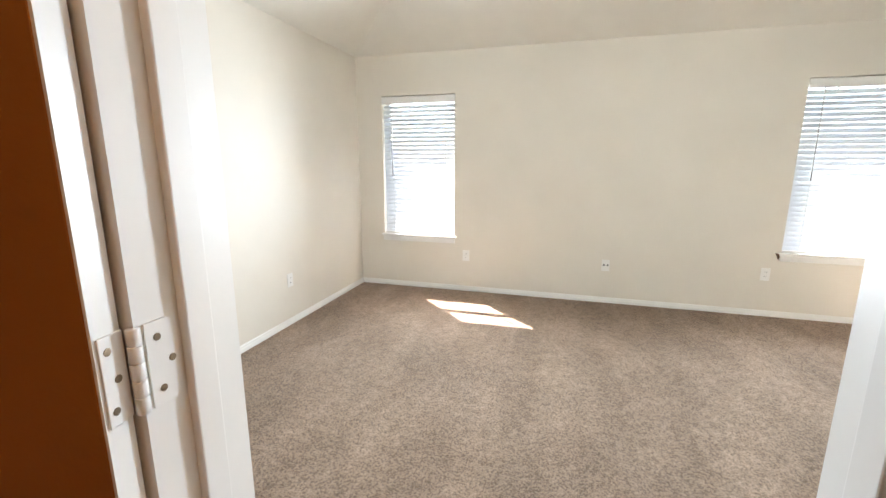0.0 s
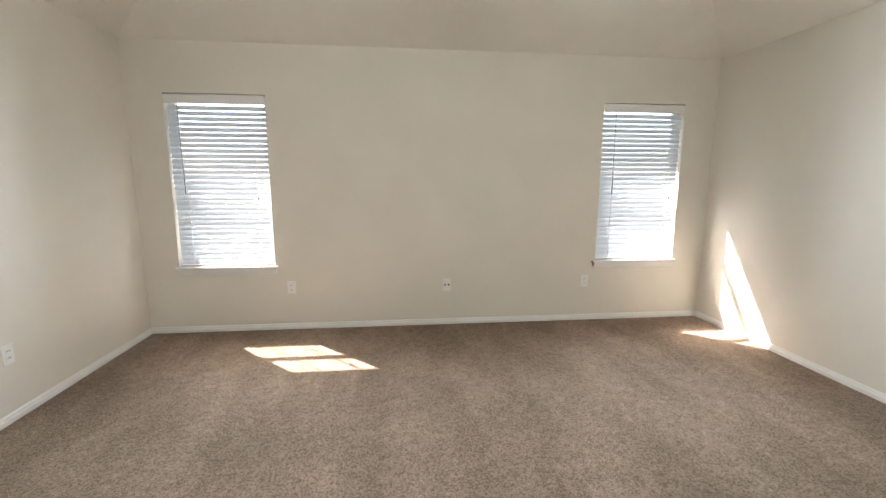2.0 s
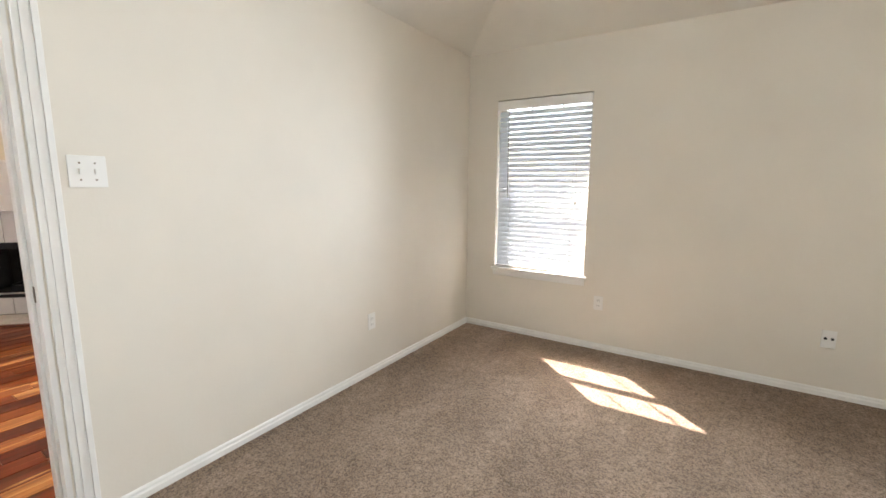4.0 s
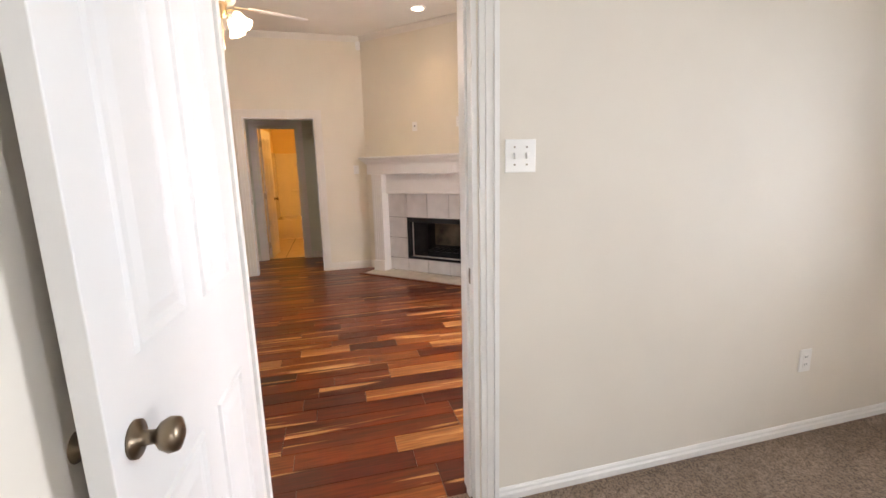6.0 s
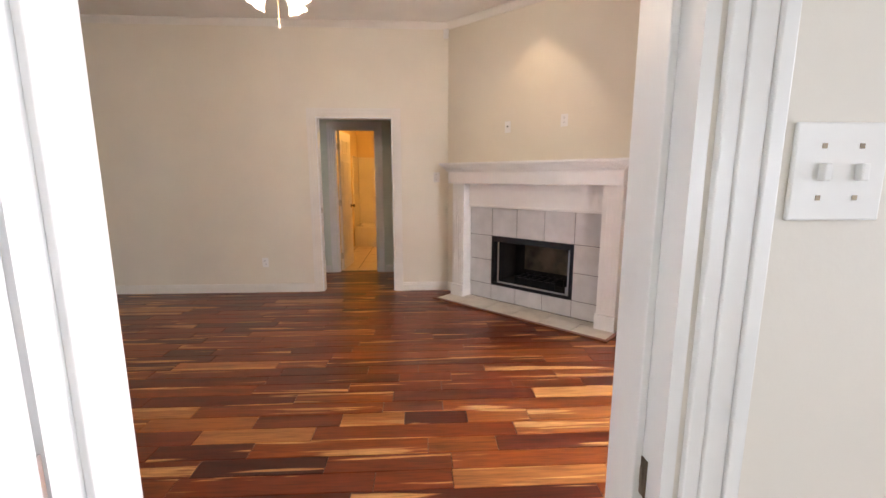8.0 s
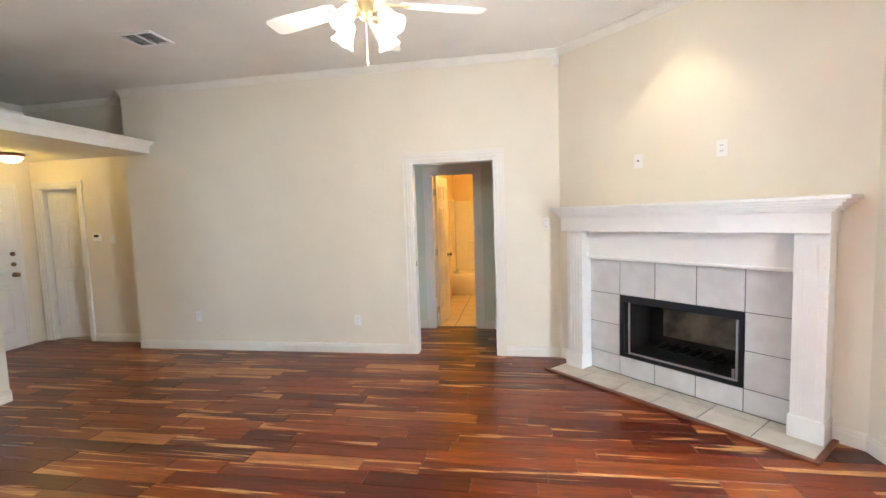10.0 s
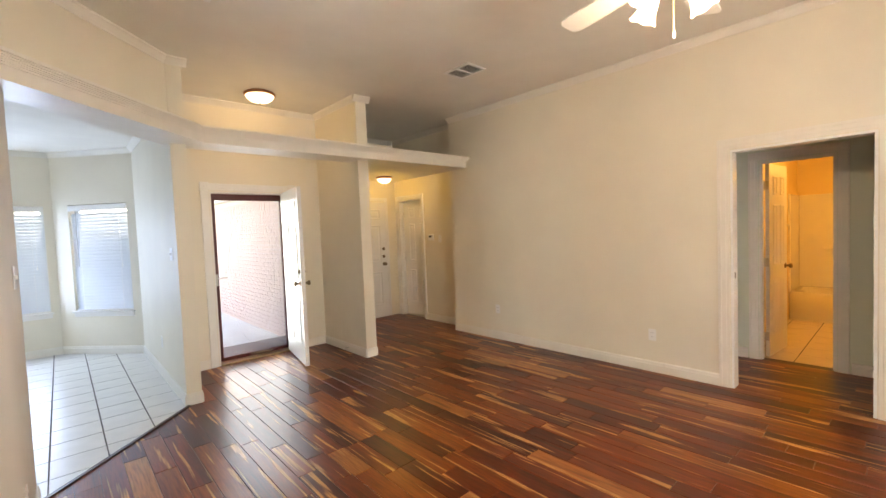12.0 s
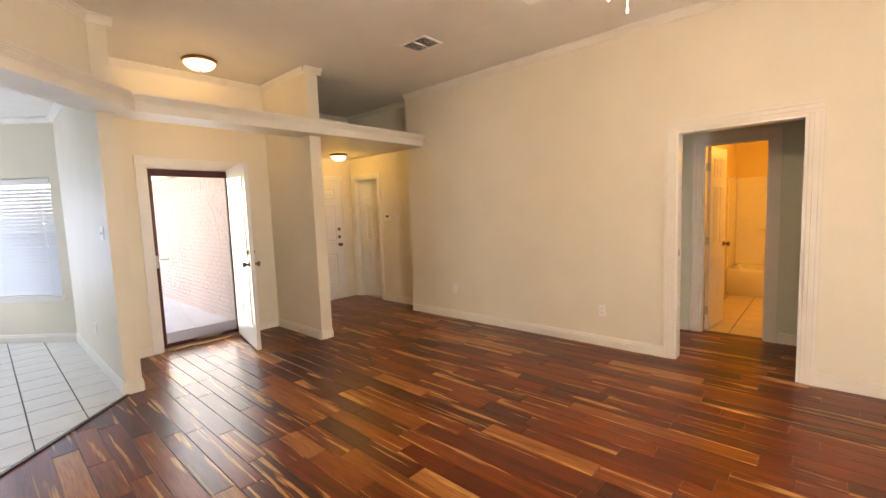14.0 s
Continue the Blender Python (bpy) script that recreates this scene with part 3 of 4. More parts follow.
# ---- casings, jambs ----
def casing(m, w, h, sides="lrt", blocks=False, width=0.085, material=M_TRIM, label="white moulded door casing"):
    """Trim round an opening w by h; m: pose whose x runs along the wall, y out into the room, origin at the opening's foot."""
    def piece(name, x0, x1, z0, z1, upright, flip):
        bm = bmesh.new()
        if upright:
            inner, outer = (x1, x0) if flip else (x0, x1)
            d = 1 if outer > inner else -1
            for a, b, t in ((0, 0.30, 0.011), (0.30, 0.72, 0.015), (0.72, 1.0, 0.020)):
                e = sorted((inner + d * a * (x1 - x0), inner + d * b * (x1 - x0)))
                add_box(bm, e[0], e[1], 0, t, z0, z1, 0.002)
        else:
            for a, b, t in ((0, 0.30, 0.011), (0.30, 0.72, 0.015), (0.72, 1.0, 0.020)):
                add_box(bm, x0, x1, 0, t, z0 + a * (z1 - z0), z0 + b * (z1 - z0), 0.002)
        ob = struct(name, bm, material, label)
        ob.matrix_world = m

    if "l" in sides:
        piece("casing_leg", -width, -0.006, 0, h + 0.006, True, True)
    if "r" in sides:
        piece("casing_leg", w + 0.006, w + width, 0, h + 0.006, True, False)
    if "t" in sides:
        e = 0.0 if blocks else width
        piece("casing_head", -e, w + e, h + 0.0065, h + width, False, False)
    if blocks:
        for x0 in (-width - 0.006, w):
            bm = box(x0, x0 + width + 0.006, 0, 0.024, h + 0.0065, h + width + 0.014, 0.003)
            r = lathe([(0.034, 0), (0.034, 0.004), (0.024, 0.006), (0.018, 0.003), (0.010, 0.007)], 20)
            bmesh.ops.transform(r, matrix=pose(x0 + width / 2, 0.023, h + width / 2 + 0.01, -90, 0, 0), verts=r.verts)
            me = bpy.data.meshes.new("rosette")
            r.to_mesh(me)
            r.free()
            bm.from_mesh(me)
            ob = struct("casing_rosette", bm, material, "white carved corner block")
            ob.matrix_world = m


def jamb(m, w, h, depth, stop=True, at=0.5):
    bm = bmesh.new()
    add_box(bm, 0, 0.018, -depth, 0, 0, h)
    add_box(bm, w - 0.018, w, -depth, 0, 0, h)
    add_box(bm, 0.018, w - 0.018, -depth, 0, h - 0.018, h)
    if stop:
        y0, y1 = -depth * at - 0.017, -depth * at + 0.017
        add_box(bm, 0.018, 0.030, y0, y1, 0, h - 0.018, 0.002)
        add_box(bm, w - 0.030, w - 0.018, y0, y1, 0, h - 0.018, 0.002)
        add_box(bm, 0.030, w - 0.030, y0, y1, h - 0.030, h - 0.018, 0.002)
    ob = struct("door_jamb", bm, M_TRIM, "white painted door jamb")
    ob.matrix_world = m


# bedroom doorway (both faces)
casing(pose(-2.24, 1.448, 0, 0, 0, -90), 0.803, 2.04, width=0.075)
casing(pose(-2.39, 0.645, 0, 0, 0, 90), 0.803, 2.04, width=0.075)
jamb(pose(-2.24, 1.448, 0, 0, 0, -90), 0.803, 2.04, 0.15, at=0.42)
# closet doorway
casing(pose(-0.460, 0.56, 0, 0, 0, 0), 0.665, 2.03, width=0.07)
jamb(pose(-0.460, 0.563, 0, 0, 0, 0), 0.665, 2.03, 0.131, at=0.5)
# cased opening, bathroom doorway
casing(pose(-6.82, 0.81, 0, 0, 0, -90), 0.88, 2.05, width=0.092, material=M_CREAM, label="cream moulded casing")
jamb(pose(-6.82, 0.81, 0, 0, 0, -90), 0.88, 2.05, 0.13, stop=False)
casing(pose(-7.88, 0.51, 0, 0, 0, -90), 0.59, 2.04, width=0.085)
jamb(pose(-7.88, 0.51, 0, 0, 0, -90), 0.59, 2.04, 0.128, at=0.3)
# hall doorway, hall end door, front door, patio door
casing(pose(-7.05, -4.50, 0, 0, 0, -90), 0.62, 2.02, width=0.07)
jamb(pose(-7.05, -4.50, 0, 0, 0, -90), 0.62, 2.02, 0.12, at=0.3)
casing(pose(-6.80, -5.22, 0), 0.82, 2.0, width=0.07)
casing(pose(-4.765, -4.39, 0), 0.905, 2.02, blocks=True, width=0.088)
jamb(pose(-4.765, -4.39, 0), 0.905, 2.02, 0.15, stop=False)
casing(pose(-3.31, 3.04, 0, 0, 0, 180), 0.92, 2.04, blocks=True, width=0.09)
jamb(pose(-3.31, 3.04, 0, 0, 0, 180), 0.92, 2.04, 0.15, at=0.8)


# ---- doors ----
def inset(pts, d):
    out = []
    k = len(pts)
    for i in range(k):
        a, b, c = Vector(pts[i - 1]), Vector(pts[i]), Vector(pts[(i + 1) % k])
        n1 = Vector((-(b - a).y, (b - a).x)).normalized()
        n2 = Vector((-(c - b).y, (c - b).x)).normalized()
        nb = (n1 + n2).normalized()
        out.append(b + nb * d / max(0.5, nb.dot(n1)))
    return out


def panel_mesh(pts, t):
    """A moulded panel on both faces of a leaf t thick; pts: outline (x, z), anticlockwise."""
    bm = bmesh.new()
    for y, s in ((0.0, 1), (-t, -1)):
        loops = [[bm.verts.new((p[0], y + s * u, p[1])) for p in inset(pts, d)] for d, u in ((0, -0.001), (0.006, 0.006), (0.014, 0.006), (0.026, -0.0005), (0.034, -0.0005), (0.060, 0.005))]
        for a, b in zip(loops, loops[1:]):
            for i in range(len(pts)):
                j = (i + 1) % len(pts)
                bm.faces.new((a[i], a[j], b[j], b[i]))
        bm.faces.new(loops[-1])
    return bm


def knob_mesh(y0, s):
    r = lathe([(0.030, 0), (0.030, 0.006), (0.012, 0.010), (0.011, 0.030), (0.022, 0.038), (0.028, 0.050), (0.026, 0.062), (0.012, 0.068)], 20)
    bmesh.ops.transform(r, matrix=pose(0, y0, 0, -90 * s, 0, 0), verts=r.verts)
    return r


def door(name, m, w, h, style, label, material=M_DOOR, knob=M_METAL, t=0.035, bolt=0, edge=None, pin=0.006):
    """m: pose with the hinge at the origin, the leaf along x, its faces at y 0 and -t."""
    ob = new(name)
    ob.matrix_world = m
    tagged(ob, label, "door")
    part("leaf", box(0, w, -t, 0, 0.008, h, 0.002), material, ob)
    if edge:
        part("hinge_edge", box(-0.003, 0.0, -t, 0, 0.008, h), edge, ob, "white painted door edge")
    st, mu = 0.105, 0.10
    xs = [(st, (w - mu) / 2), ((w + mu) / 2, w - st)]
    if style == 4:
        for k, (x0, x1) in enumerate(xs):
            part("panel", panel_mesh([(x0, 0.22), (x1, 0.22), (x1, 0.78), (x0, 0.78)], t), material, ob)
            arch = []
            for i in range(9):
                f = i / 8
                x = x1 + (x0 - x1) * f
                g = (x - st) / (w - 2 * st)
                arch.append((x, 1.80 + 0.09 * math.sin(math.pi * g)))
            part("panel", panel_mesh([(x0, 1.05), (x1, 1.05)] + arch, t), material, ob)
    elif style == 6:
        for x0, x1 in xs:
            for z0, z1 in ((0.22, 0.80), (0.96, 1.60), (1.70, h - 0.12)):
                part("panel", panel_mesh([(x0, z0), (x1, z0), (x1, z1), (x0, z1)], t), material, ob)
    for y0, s in ((0, 1), (-t, -1)):
        k = part("knob", knob_mesh(y0, s), knob, ob, "round metal door knob", True)
        k.location = (w - 0.065, 0, 0.93)
        for b in range(bolt):
            r = lathe([(0.027, 0), (0.027, 0.010), (0.018, 0.016), (0.010, 0.020)], 18)
            bmesh.ops.transform(r, matrix=pose(0, y0, 0, -90 * s, 0, 0), verts=r.verts)
            d = part("deadbolt", r, knob, ob, "round metal deadbolt", True)
            d.location = (w - 0.065, 0, 1.06 + 0.13 * b)
    for z in (0.22, 1.0, h - 0.22) if edge is None else ():
        bm = lathe([(0.006, z - 0.045), (0.007, z - 0.043), (0.007, z + 0.043), (0.006, z + 0.045)], 10, -0.004, pin)
        add_box(bm, -0.006, 0.002, -t + 0.004, -0.002, z - 0.044, z + 0.044)
        part("hinge", bm, M_METAL if edge is None else M_TRIM, ob)
    return ob


door("bedroom_door", pose(-2.225, 0.668, 0, 0, 0, -2.5), 0.755, 2.02, 4, "white moulded panel door standing wide open into bedroom", knob=M_BRONZE, pin=-0.041)
closet = door("closet_door", pose(-0.449, 0.396, 0, 0, 0, 191), 0.60, 2.01, 0, "rust brown closet door with painted white edge, open", M_RUST, M_BRONZE, t=0.030, edge=M_TRIM)
door("bathroom_door", pose(-8.02, -0.052, 0, 0, 0, 174), 0.555, 2.02, 6, "white six panel bathroom door standing open", knob=M_BRONZE)
door("hall_door", pose(-7.160, -5.09, 0, 0, 0, 104), 0.58, 2.0, 6, "white six panel door standing ajar beside hall", knob=M_BRONZE)
door("garage_door", pose(-5.985, -5.205, 0, 0, 0, 180), 0.81, 1.99, 6, "white six panel door with two deadbolts, closed", knob=M_BRONZE, t=0.028, bolt=2)
door("front_door", pose(-4.722, -4.40, 0.012, 0, 0, 79.5), 0.89, 2.0, 6, "white six panel front door standing open inwards", knob=M_BRONZE, t=0.044, bolt=1)


def strike_plate(m):
    ob = tagged(finish("strike_plate", add_box(box(-0.014, 0.014, 0, 0.002, -0.029, 0.029, 0.0008), -0.007, 0.007, 0.0021, 0.0026, -0.014, 0.014), M_BRONZE), "dark metal strike plate set in door jamb", "strike plate")
    ob.matrix_world = m
    return ob


strike_plate(pose(-2.285, 1.4295, 0.945, 0, 0, 180))
strike_plate(pose(-6.875, -0.052, 0.98))


def jamb_hinge(x, y, z):
    b = bmesh.new()
    outline = [(0.0, -0.045), (0.024, -0.045), (0.031, -0.042), (0.035, -0.036), (0.035, 0.036), (0.031, 0.042), (0.024, 0.045), (0.0, 0.045)]
    add_prism(b, outline, 0, 0.0025)
    bmesh.ops.transform(b, matrix=Matrix(((0, 0, 1, 0), (1, 0, 0, 0), (0, 1, 0, 0), (0, 0, 0, 1))), verts=b.verts)
    ob = part("butt_hinge", b, M_TRIM, closet, "painted over steel butt hinge")
    ob.matrix_parent_inverse = closet.matrix_world.inverted()
    ob.location = (x, y, z)
    for k in range(5):
        part("knuckle", lathe([(0.0055, -0.045 + 0.018 * k), (0.0065, -0.0440 + 0.018 * k), (0.0065, -0.0285 + 0.018 * k), (0.0055, -0.0275 + 0.018 * k)], 12, -0.001, -0.009), M_TRIM, ob, smooth=True)
    for y, zz in ((0.012, 0.028), (0.026, 0.0), (0.012, -0.028)):
        screw(ob, pose(0.0026, y, zz, 0, 90, 0))


def screw(parent, m):
    r = lathe([(0.004, 0), (0.004, 0.0006), (0.002, 0.0007)], 10)
    bmesh.ops.transform(r, matrix=m, verts=r.verts)
    part("screw", r, M_BRONZE, parent)


for hz in (0.28, 1.165, 1.80):
    leaf = part("hinge_leaf", box(-0.0055, -0.0031, -0.030, -0.003, hz - 0.045, hz + 0.045, 0.0008), M_TRIM, closet, "painted over steel hinge leaf")
    for sy, sz in ((-0.011, 0.030), (-0.018, 0.0), (-0.011, -0.030)):
        screw(leaf, pose(-0.0056, sy, hz + sz, 0, -90, 0))
    jamb_hinge(-0.4415, 0.4400, hz)


# ---- windows and blinds ----
def window(m, w, h, name, rail_z):
    """m: x along the wall, y into the room, origin at the lower corner of the opening."""
    def put(n, bm, mt, label):
        ob = struct(n, bm, mt, label)
        ob.matrix_world = m
        return ob
    bm = bmesh.new()
    f = 0.04
    for x0, x1, z0, z1 in ((0, f, 0, h), (w - f, w, 0, h), (f, w - f, 0, f), (f, w - f, h - f, h), (f, w - f, rail_z, rail_z + 0.05)):
        add_box(bm, x0, x1, -0.145, -0.105, z0, z1, 0.003)
    for x in (w / 3, 2 * w / 3):
        add_box(bm, x - 0.006, x + 0.006, -0.128, -0.122, rail_z + 0.05, h - f)
        add_box(bm, x - 0.006, x + 0.006, -0.128, -0.122, f, rail_z)
    put(name, bm, M_TRIM, "white sash window with muntins behind blinds")
    g = put("window_pane", box(f, w - f, -0.120, -0.116, f, h - f), M_GLASS, "clear window glass")
    g.visible_shadow = False
    put("window_stool", box(-0.025, w + 0.025, -0.10, 0.028, -0.022, 0.0, 0.004), M_TRIM, "white window stool")
    put("window_apron", box(-0.01, w + 0.01, 0.0005, 0.012, -0.075, -0.0225, 0.003), M_TRIM, "white window apron")
    # blind
    ob = new("window_blind")
    ob.matrix_world = m @ pose(0, 0, 0)
    tagged(ob, "white slatted venetian blind lowered over window", "blind", "window blinds")
    part("valance", box(0.003, w - 0.003, -0.006, 0.010, h - 0.082, h - 0.012, 0.003), M_TRIM, ob)
    part("headrail", box(0.008, w - 0.008, -0.058, -0.008, h - 0.05, h - 0.006), M_TRIM, ob)
    part("bottom_rail", box(0.008, w - 0.008, -0.058, -0.008, 0.004, 0.020, 0.003), M_TRIM, ob)
    n = int((h - 0.10) / 0.043)
    first = None
    for i in range(n):
        if first is None:
            bm = bmesh.new()
            prev = None
            for k in range(5):
                u = (k / 4 - 0.5) * 0.048
                v = 0.0005 * (1 - (2 * k / 4 - 1) ** 2)
                row = (bm.verts.new((0.008, u, v)), bm.verts.new((w - 0.008, u, v)), bm.verts.new((w - 0.008, u, v + 0.0022)), bm.verts.new((0.008, u, v + 0.0022)))
                if prev:
                    for a in range(4):
                        b = (a + 1) % 4
                        bm.faces.new((prev[a], prev[b], row[b], row[a]))
                else:
                    bm.faces.new(row)
                prev = row
            bm.faces.new(prev[::-1])
            first = part("slat", bm, M_SLAT, ob)
            s = first
        else:
            s = new("slat", first.data)
            s.parent = ob
        s.location = (0, -0.034, 0.038 + 0.043 * i)
        s.rotation_euler = (radians(-59.0 + random.uniform(-0.9, 0.9)), 0, 0)
    part("tilt_wand", tube([(0.86 * w, 0.014, h - 0.08), (0.858 * w, 0.016, h - 0.40), (0.852 * w, 0.015, h - 0.82)], 0.004, 6), M_CLEAR, ob, "thin clear plastic tilt wand", True)
    part("lift_cord", tube([(0.12 * w, 0.012, h - 0.08), (0.118 * w, 0.013, h - 0.5), (0.12 * w, 0.012, 0.62)], 0.0014, 5), M_TRIM, ob)
    part("cord_tassel", lathe([(0.003, 0.625), (0.006, 0.60), (0.007, 0.585), (0.004, 0.58)], 8, 0.12 * w, 0.012), M_TRIM, ob, smooth=True)
    for x in (0.16 * w, 0.84 * w):
        part("ladder_cord", tube([(x, -0.006, 0.01), (x, -0.006, h - 0.06)], 0.0012, 5), M_TRIM, ob)
    return ob


window(pose(-1.16, 4.43, 0.60, 0, 0, 180), 0.795, 1.44, "window_1", 0.56)
window(pose(2.565, 4.43, 0.60, 0, 0, 180), 0.78, 1.44, "window_2", 0.56)
bm = bmesh.new()
add_prism(bm, [(-0.028, -0.002), (0.0, -0.004), (0.004, -0.030), (-0.004, -0.052), (-0.010, -0.024)], 0.0, 0.022)
struct("stool_splinter", bm, M_RAW, "splintered bare wood at the stool's broken end").matrix_world = pose(1.765, 4.426, 0.597, 90, 0, 0)
BAY = math.degrees(math.atan2(-0.90, 0.80))
window(pose(-3.33 + 0.12 * 0.80 / DL, -5.85 - 0.12 * 0.90 / DL, 0.58, 0, 0, BAY), 0.855, 1.42, "window_3", 0.70)
window(pose(-2.44, -6.75, 0.58), 0.84, 1.42, "window_4", 0.70)


# ---- storm door and patio door ----
def storm_door():
    ob = thing("storm_door", -4.746, -4.485, 0.02, 0, "dark red glass storm door with etched oval, closed", "storm door")
    w, h = 0.867, 1.98
    bm = bmesh.new()
    for x0, x1, z0, z1 in ((0, 0.055, 0, h), (w - 0.055, w, 0, h), (0.055, w - 0.055, h - 0.075, h), (0.055, w - 0.055, 0, 0.045)):
        add_box(bm, x0, x1, -0.035, 0, z0, z1, 0.004)
    part("frame", bm, M_STORM, ob)
    g = part("glass", box(0.055, w - 0.055, -0.02, -0.015, 0.045, h - 0.075), M_HAZE, ob, "dusty full length pane with daylight glare put into it")
    g.visible_shadow = False
    pts = [(w / 2 + 0.27 * math.sin(2 * math.pi * i / 48), -0.012, h / 2 + 0.83 * math.cos(2 * math.pi * i / 48)) for i in range(49)]
    part("etched_oval", tube(pts, 0.0016, 6), M_METAL, ob)
    bm = box(w - 0.045, w - 0.02, 0, 0.008, 0.90, 1.04, 0.003)
    add_box(bm, w - 0.14, w - 0.025, 0.022, 0.032, 0.985, 1.0, 0.003)
    add_box(bm, w - 0.038, w - 0.026, 0.004, 0.03, 0.985, 1.0)
    part("handle", bm, M_METAL, ob)
    part("closer", box(0.25, 0.52, 0.012, 0.035, 0.018, 0.040, 0.006), M_BRONZE, ob)
    struct("threshold", box(-4.745, -3.88, -4.55, -4.37, 0.0, 0.022, 0.004), M_BRASS, "worn metal door threshold")


storm_door()


def patio_door():
    ob = thing("patio_door", -3.332, 3.155, 0.01, 180, "white full glass patio door, closed", "door")
    w, h = 0.876, 2.0
    bm = bmesh.new()
    for x0, x1, z0, z1 in ((0, 0.115, 0, h), (w - 0.115, w, 0, h), (0.115, w - 0.115, h - 0.125, h), (0.115, w - 0.115, 0, 0.24)):
        add_box(bm, x0, x1, -0.02, 0.02, z0, z1, 0.002)
    for x0, x1, z0, z1 in ((0.10, 0.125, 0.225, h - 0.11), (w - 0.125, w - 0.10, 0.225, h - 0.11), (0.125, w - 0.125, h - 0.135, h - 0.11), (0.125, w - 0.125, 0.225, 0.25)):
        add_box(bm, x0, x1, 0.02, 0.03, z0, z1, 0.004)
    part("leaf", bm, M_DOOR, ob)
    g = part("glass", box(0.115, w - 0.115, -0.004, 0.004, 0.24, h - 0.125), M_WHITEOUT, ob)
    g.visible_shadow = False


patio_door()


# ---- wall plates ----
def plate(m, kind, label):
    gang = 2 if kind == "double" else 1
    w = 0.116 if gang == 2 else 0.072
    name = {"outlet": "wall_outlet", "double": "light_switch", "switch": "light_switch", "blank": "cable_plate"}[kind]
    ob = new(name)
    ob.matrix_world = m
    tagged(ob, label, "outlet" if kind == "outlet" else "switch" if kind in ("double", "switch") else "wall plate", "wall plates")
    part("cover", box(-w / 2, w / 2, 0, 0.006, -0.057, 0.057, 0.0025), M_PLATE, ob)
    if kind == "outlet":
        for z in (-0.02, 0.02):
            s = part("socket", box(-0.016, 0.016, 0.006, 0.0085, z - 0.014, z + 0.014, 0.001), M_PLATE, ob)
            bm = bmesh.new()
            add_box(bm, -0.008, -0.005, 0.0086, 0.0090, z - 0.004, z + 0.006)
            add_box(bm, 0.005, 0.008, 0.0086, 0.0090, z - 0.004, z + 0.006)
            part("slots", bm, M_SLOT, s)
    elif kind == "blank":
        for x in (-0.017, 0.017) if "two" in label else (0.0,):
            r = lathe([(0.0085, 0), (0.0085, 0.004), (0.004, 0.005)], 12)
            bmesh.ops.transform(r, matrix=pose(x, 0.006, 0.004, -90, 0, 0), verts=r.verts)
            part("jack", r, M_SLOT, ob)
    else:
        for x in ((-0.023, 0.023) if gang == 2 else (0.0,)):
            part("toggle", box(x - 0.0045, x + 0.0045, 0.006, 0.016, -0.010, 0.010, 0.0015), M_PLATE, ob)
            for z in (-0.030, 0.030):
                part("screw", box(x - 0.003, x + 0.003, 0.0061, 0.0068, z - 0.003, z + 0.003), M_BRONZE, ob)


def wp(x, y, z, rz, kind, label):
    plate(pose(x, y, z, 0, 0, rz), kind, label)


wp(-2.24, 1.607, 1.372, -90, "double", "white double toggle light switch beside bedroom door")
wp(-2.24, 3.095, 0.395, -90, "outlet", "white outlet on bedroom side wall")
wp(-1.03, 4.43, 0.40, 180, "outlet", "white outlet below bedroom window")
wp(0.362, 4.43, 0.39, 180, "blank", "white cable plate with two dark jacks")
wp(1.690, 4.43, 0.40, 180, "outlet", "white outlet below bedroom window")
wp(-6.82, -0.73, 0.365, -90, "outlet", "white outlet on living room wall")
wp(-6.82, -2.70, 0.40, -90, "outlet", "white outlet on living room wall")
wp(-6.82, 1.315, 1.37, -90, "switch", "white toggle switch beside fireplace mantel")
wp(-6.239, 2.031, 1.881, -135, "blank", "white cable plate above mantel")
wp(-5.796, 2.474, 1.896, -135, "outlet", "white outlet above mantel")
wp(-4.705, 3.04, 0.385, 180, "outlet", "white outlet beside patio door")
wp(-3.33, -3.60, 1.35, -90, "double", "white light switch at dining partition")
wp(-3.33, -4.44, 0.39, -90, "outlet", "white outlet in dining room")
wp(-2.39, -2.04, 1.32, 90, "switch", "white light switch on living room wall")
wp(-2.39, -1.72, 0.33, 90, "outlet", "white outlet on living room wall")
wp(-7.05, -4.05, 1.335, -90, "switch", "white toggle switch beside thermostat")


def thermostat():
    ob = thing("thermostat", -7.05, -4.26, 1.36, -90, "white wall thermostat with dark screen in hall", "thermostat")
    part("case", box(-0.062, 0.062, 0, 0.026, -0.048, 0.048, 0.006), M_PLATE, ob)
    part("screen", box(-0.035, 0.035, 0.026, 0.027, 0.0, 0.032), M_SLOT, ob)
    part("button", box(-0.020, 0.020, 0.026, 0.029, -0.030, -0.018, 0.001), M_PLATE, ob)


thermostat()


def sensor(x, y, z, rz, label):
    ob = thing("alarm_sensor", x, y, z, rz, label, "sensor")
    part("case", box(-0.028, 0.028, 0.002, 0.045, -0.05, 0.05, 0.012), M_PLATE, ob)
    part("lens", box(-0.018, 0.018, 0.040, 0.0475, -0.03, 0.005, 0.004), M_TRIM, ob)


sensor(-6.80, 1.43, 2.94, -112, "small white alarm sensor in ceiling corner")
sensor(-3.235, -3.30, 2.52, 45, "small white alarm sensor above plant ledge")


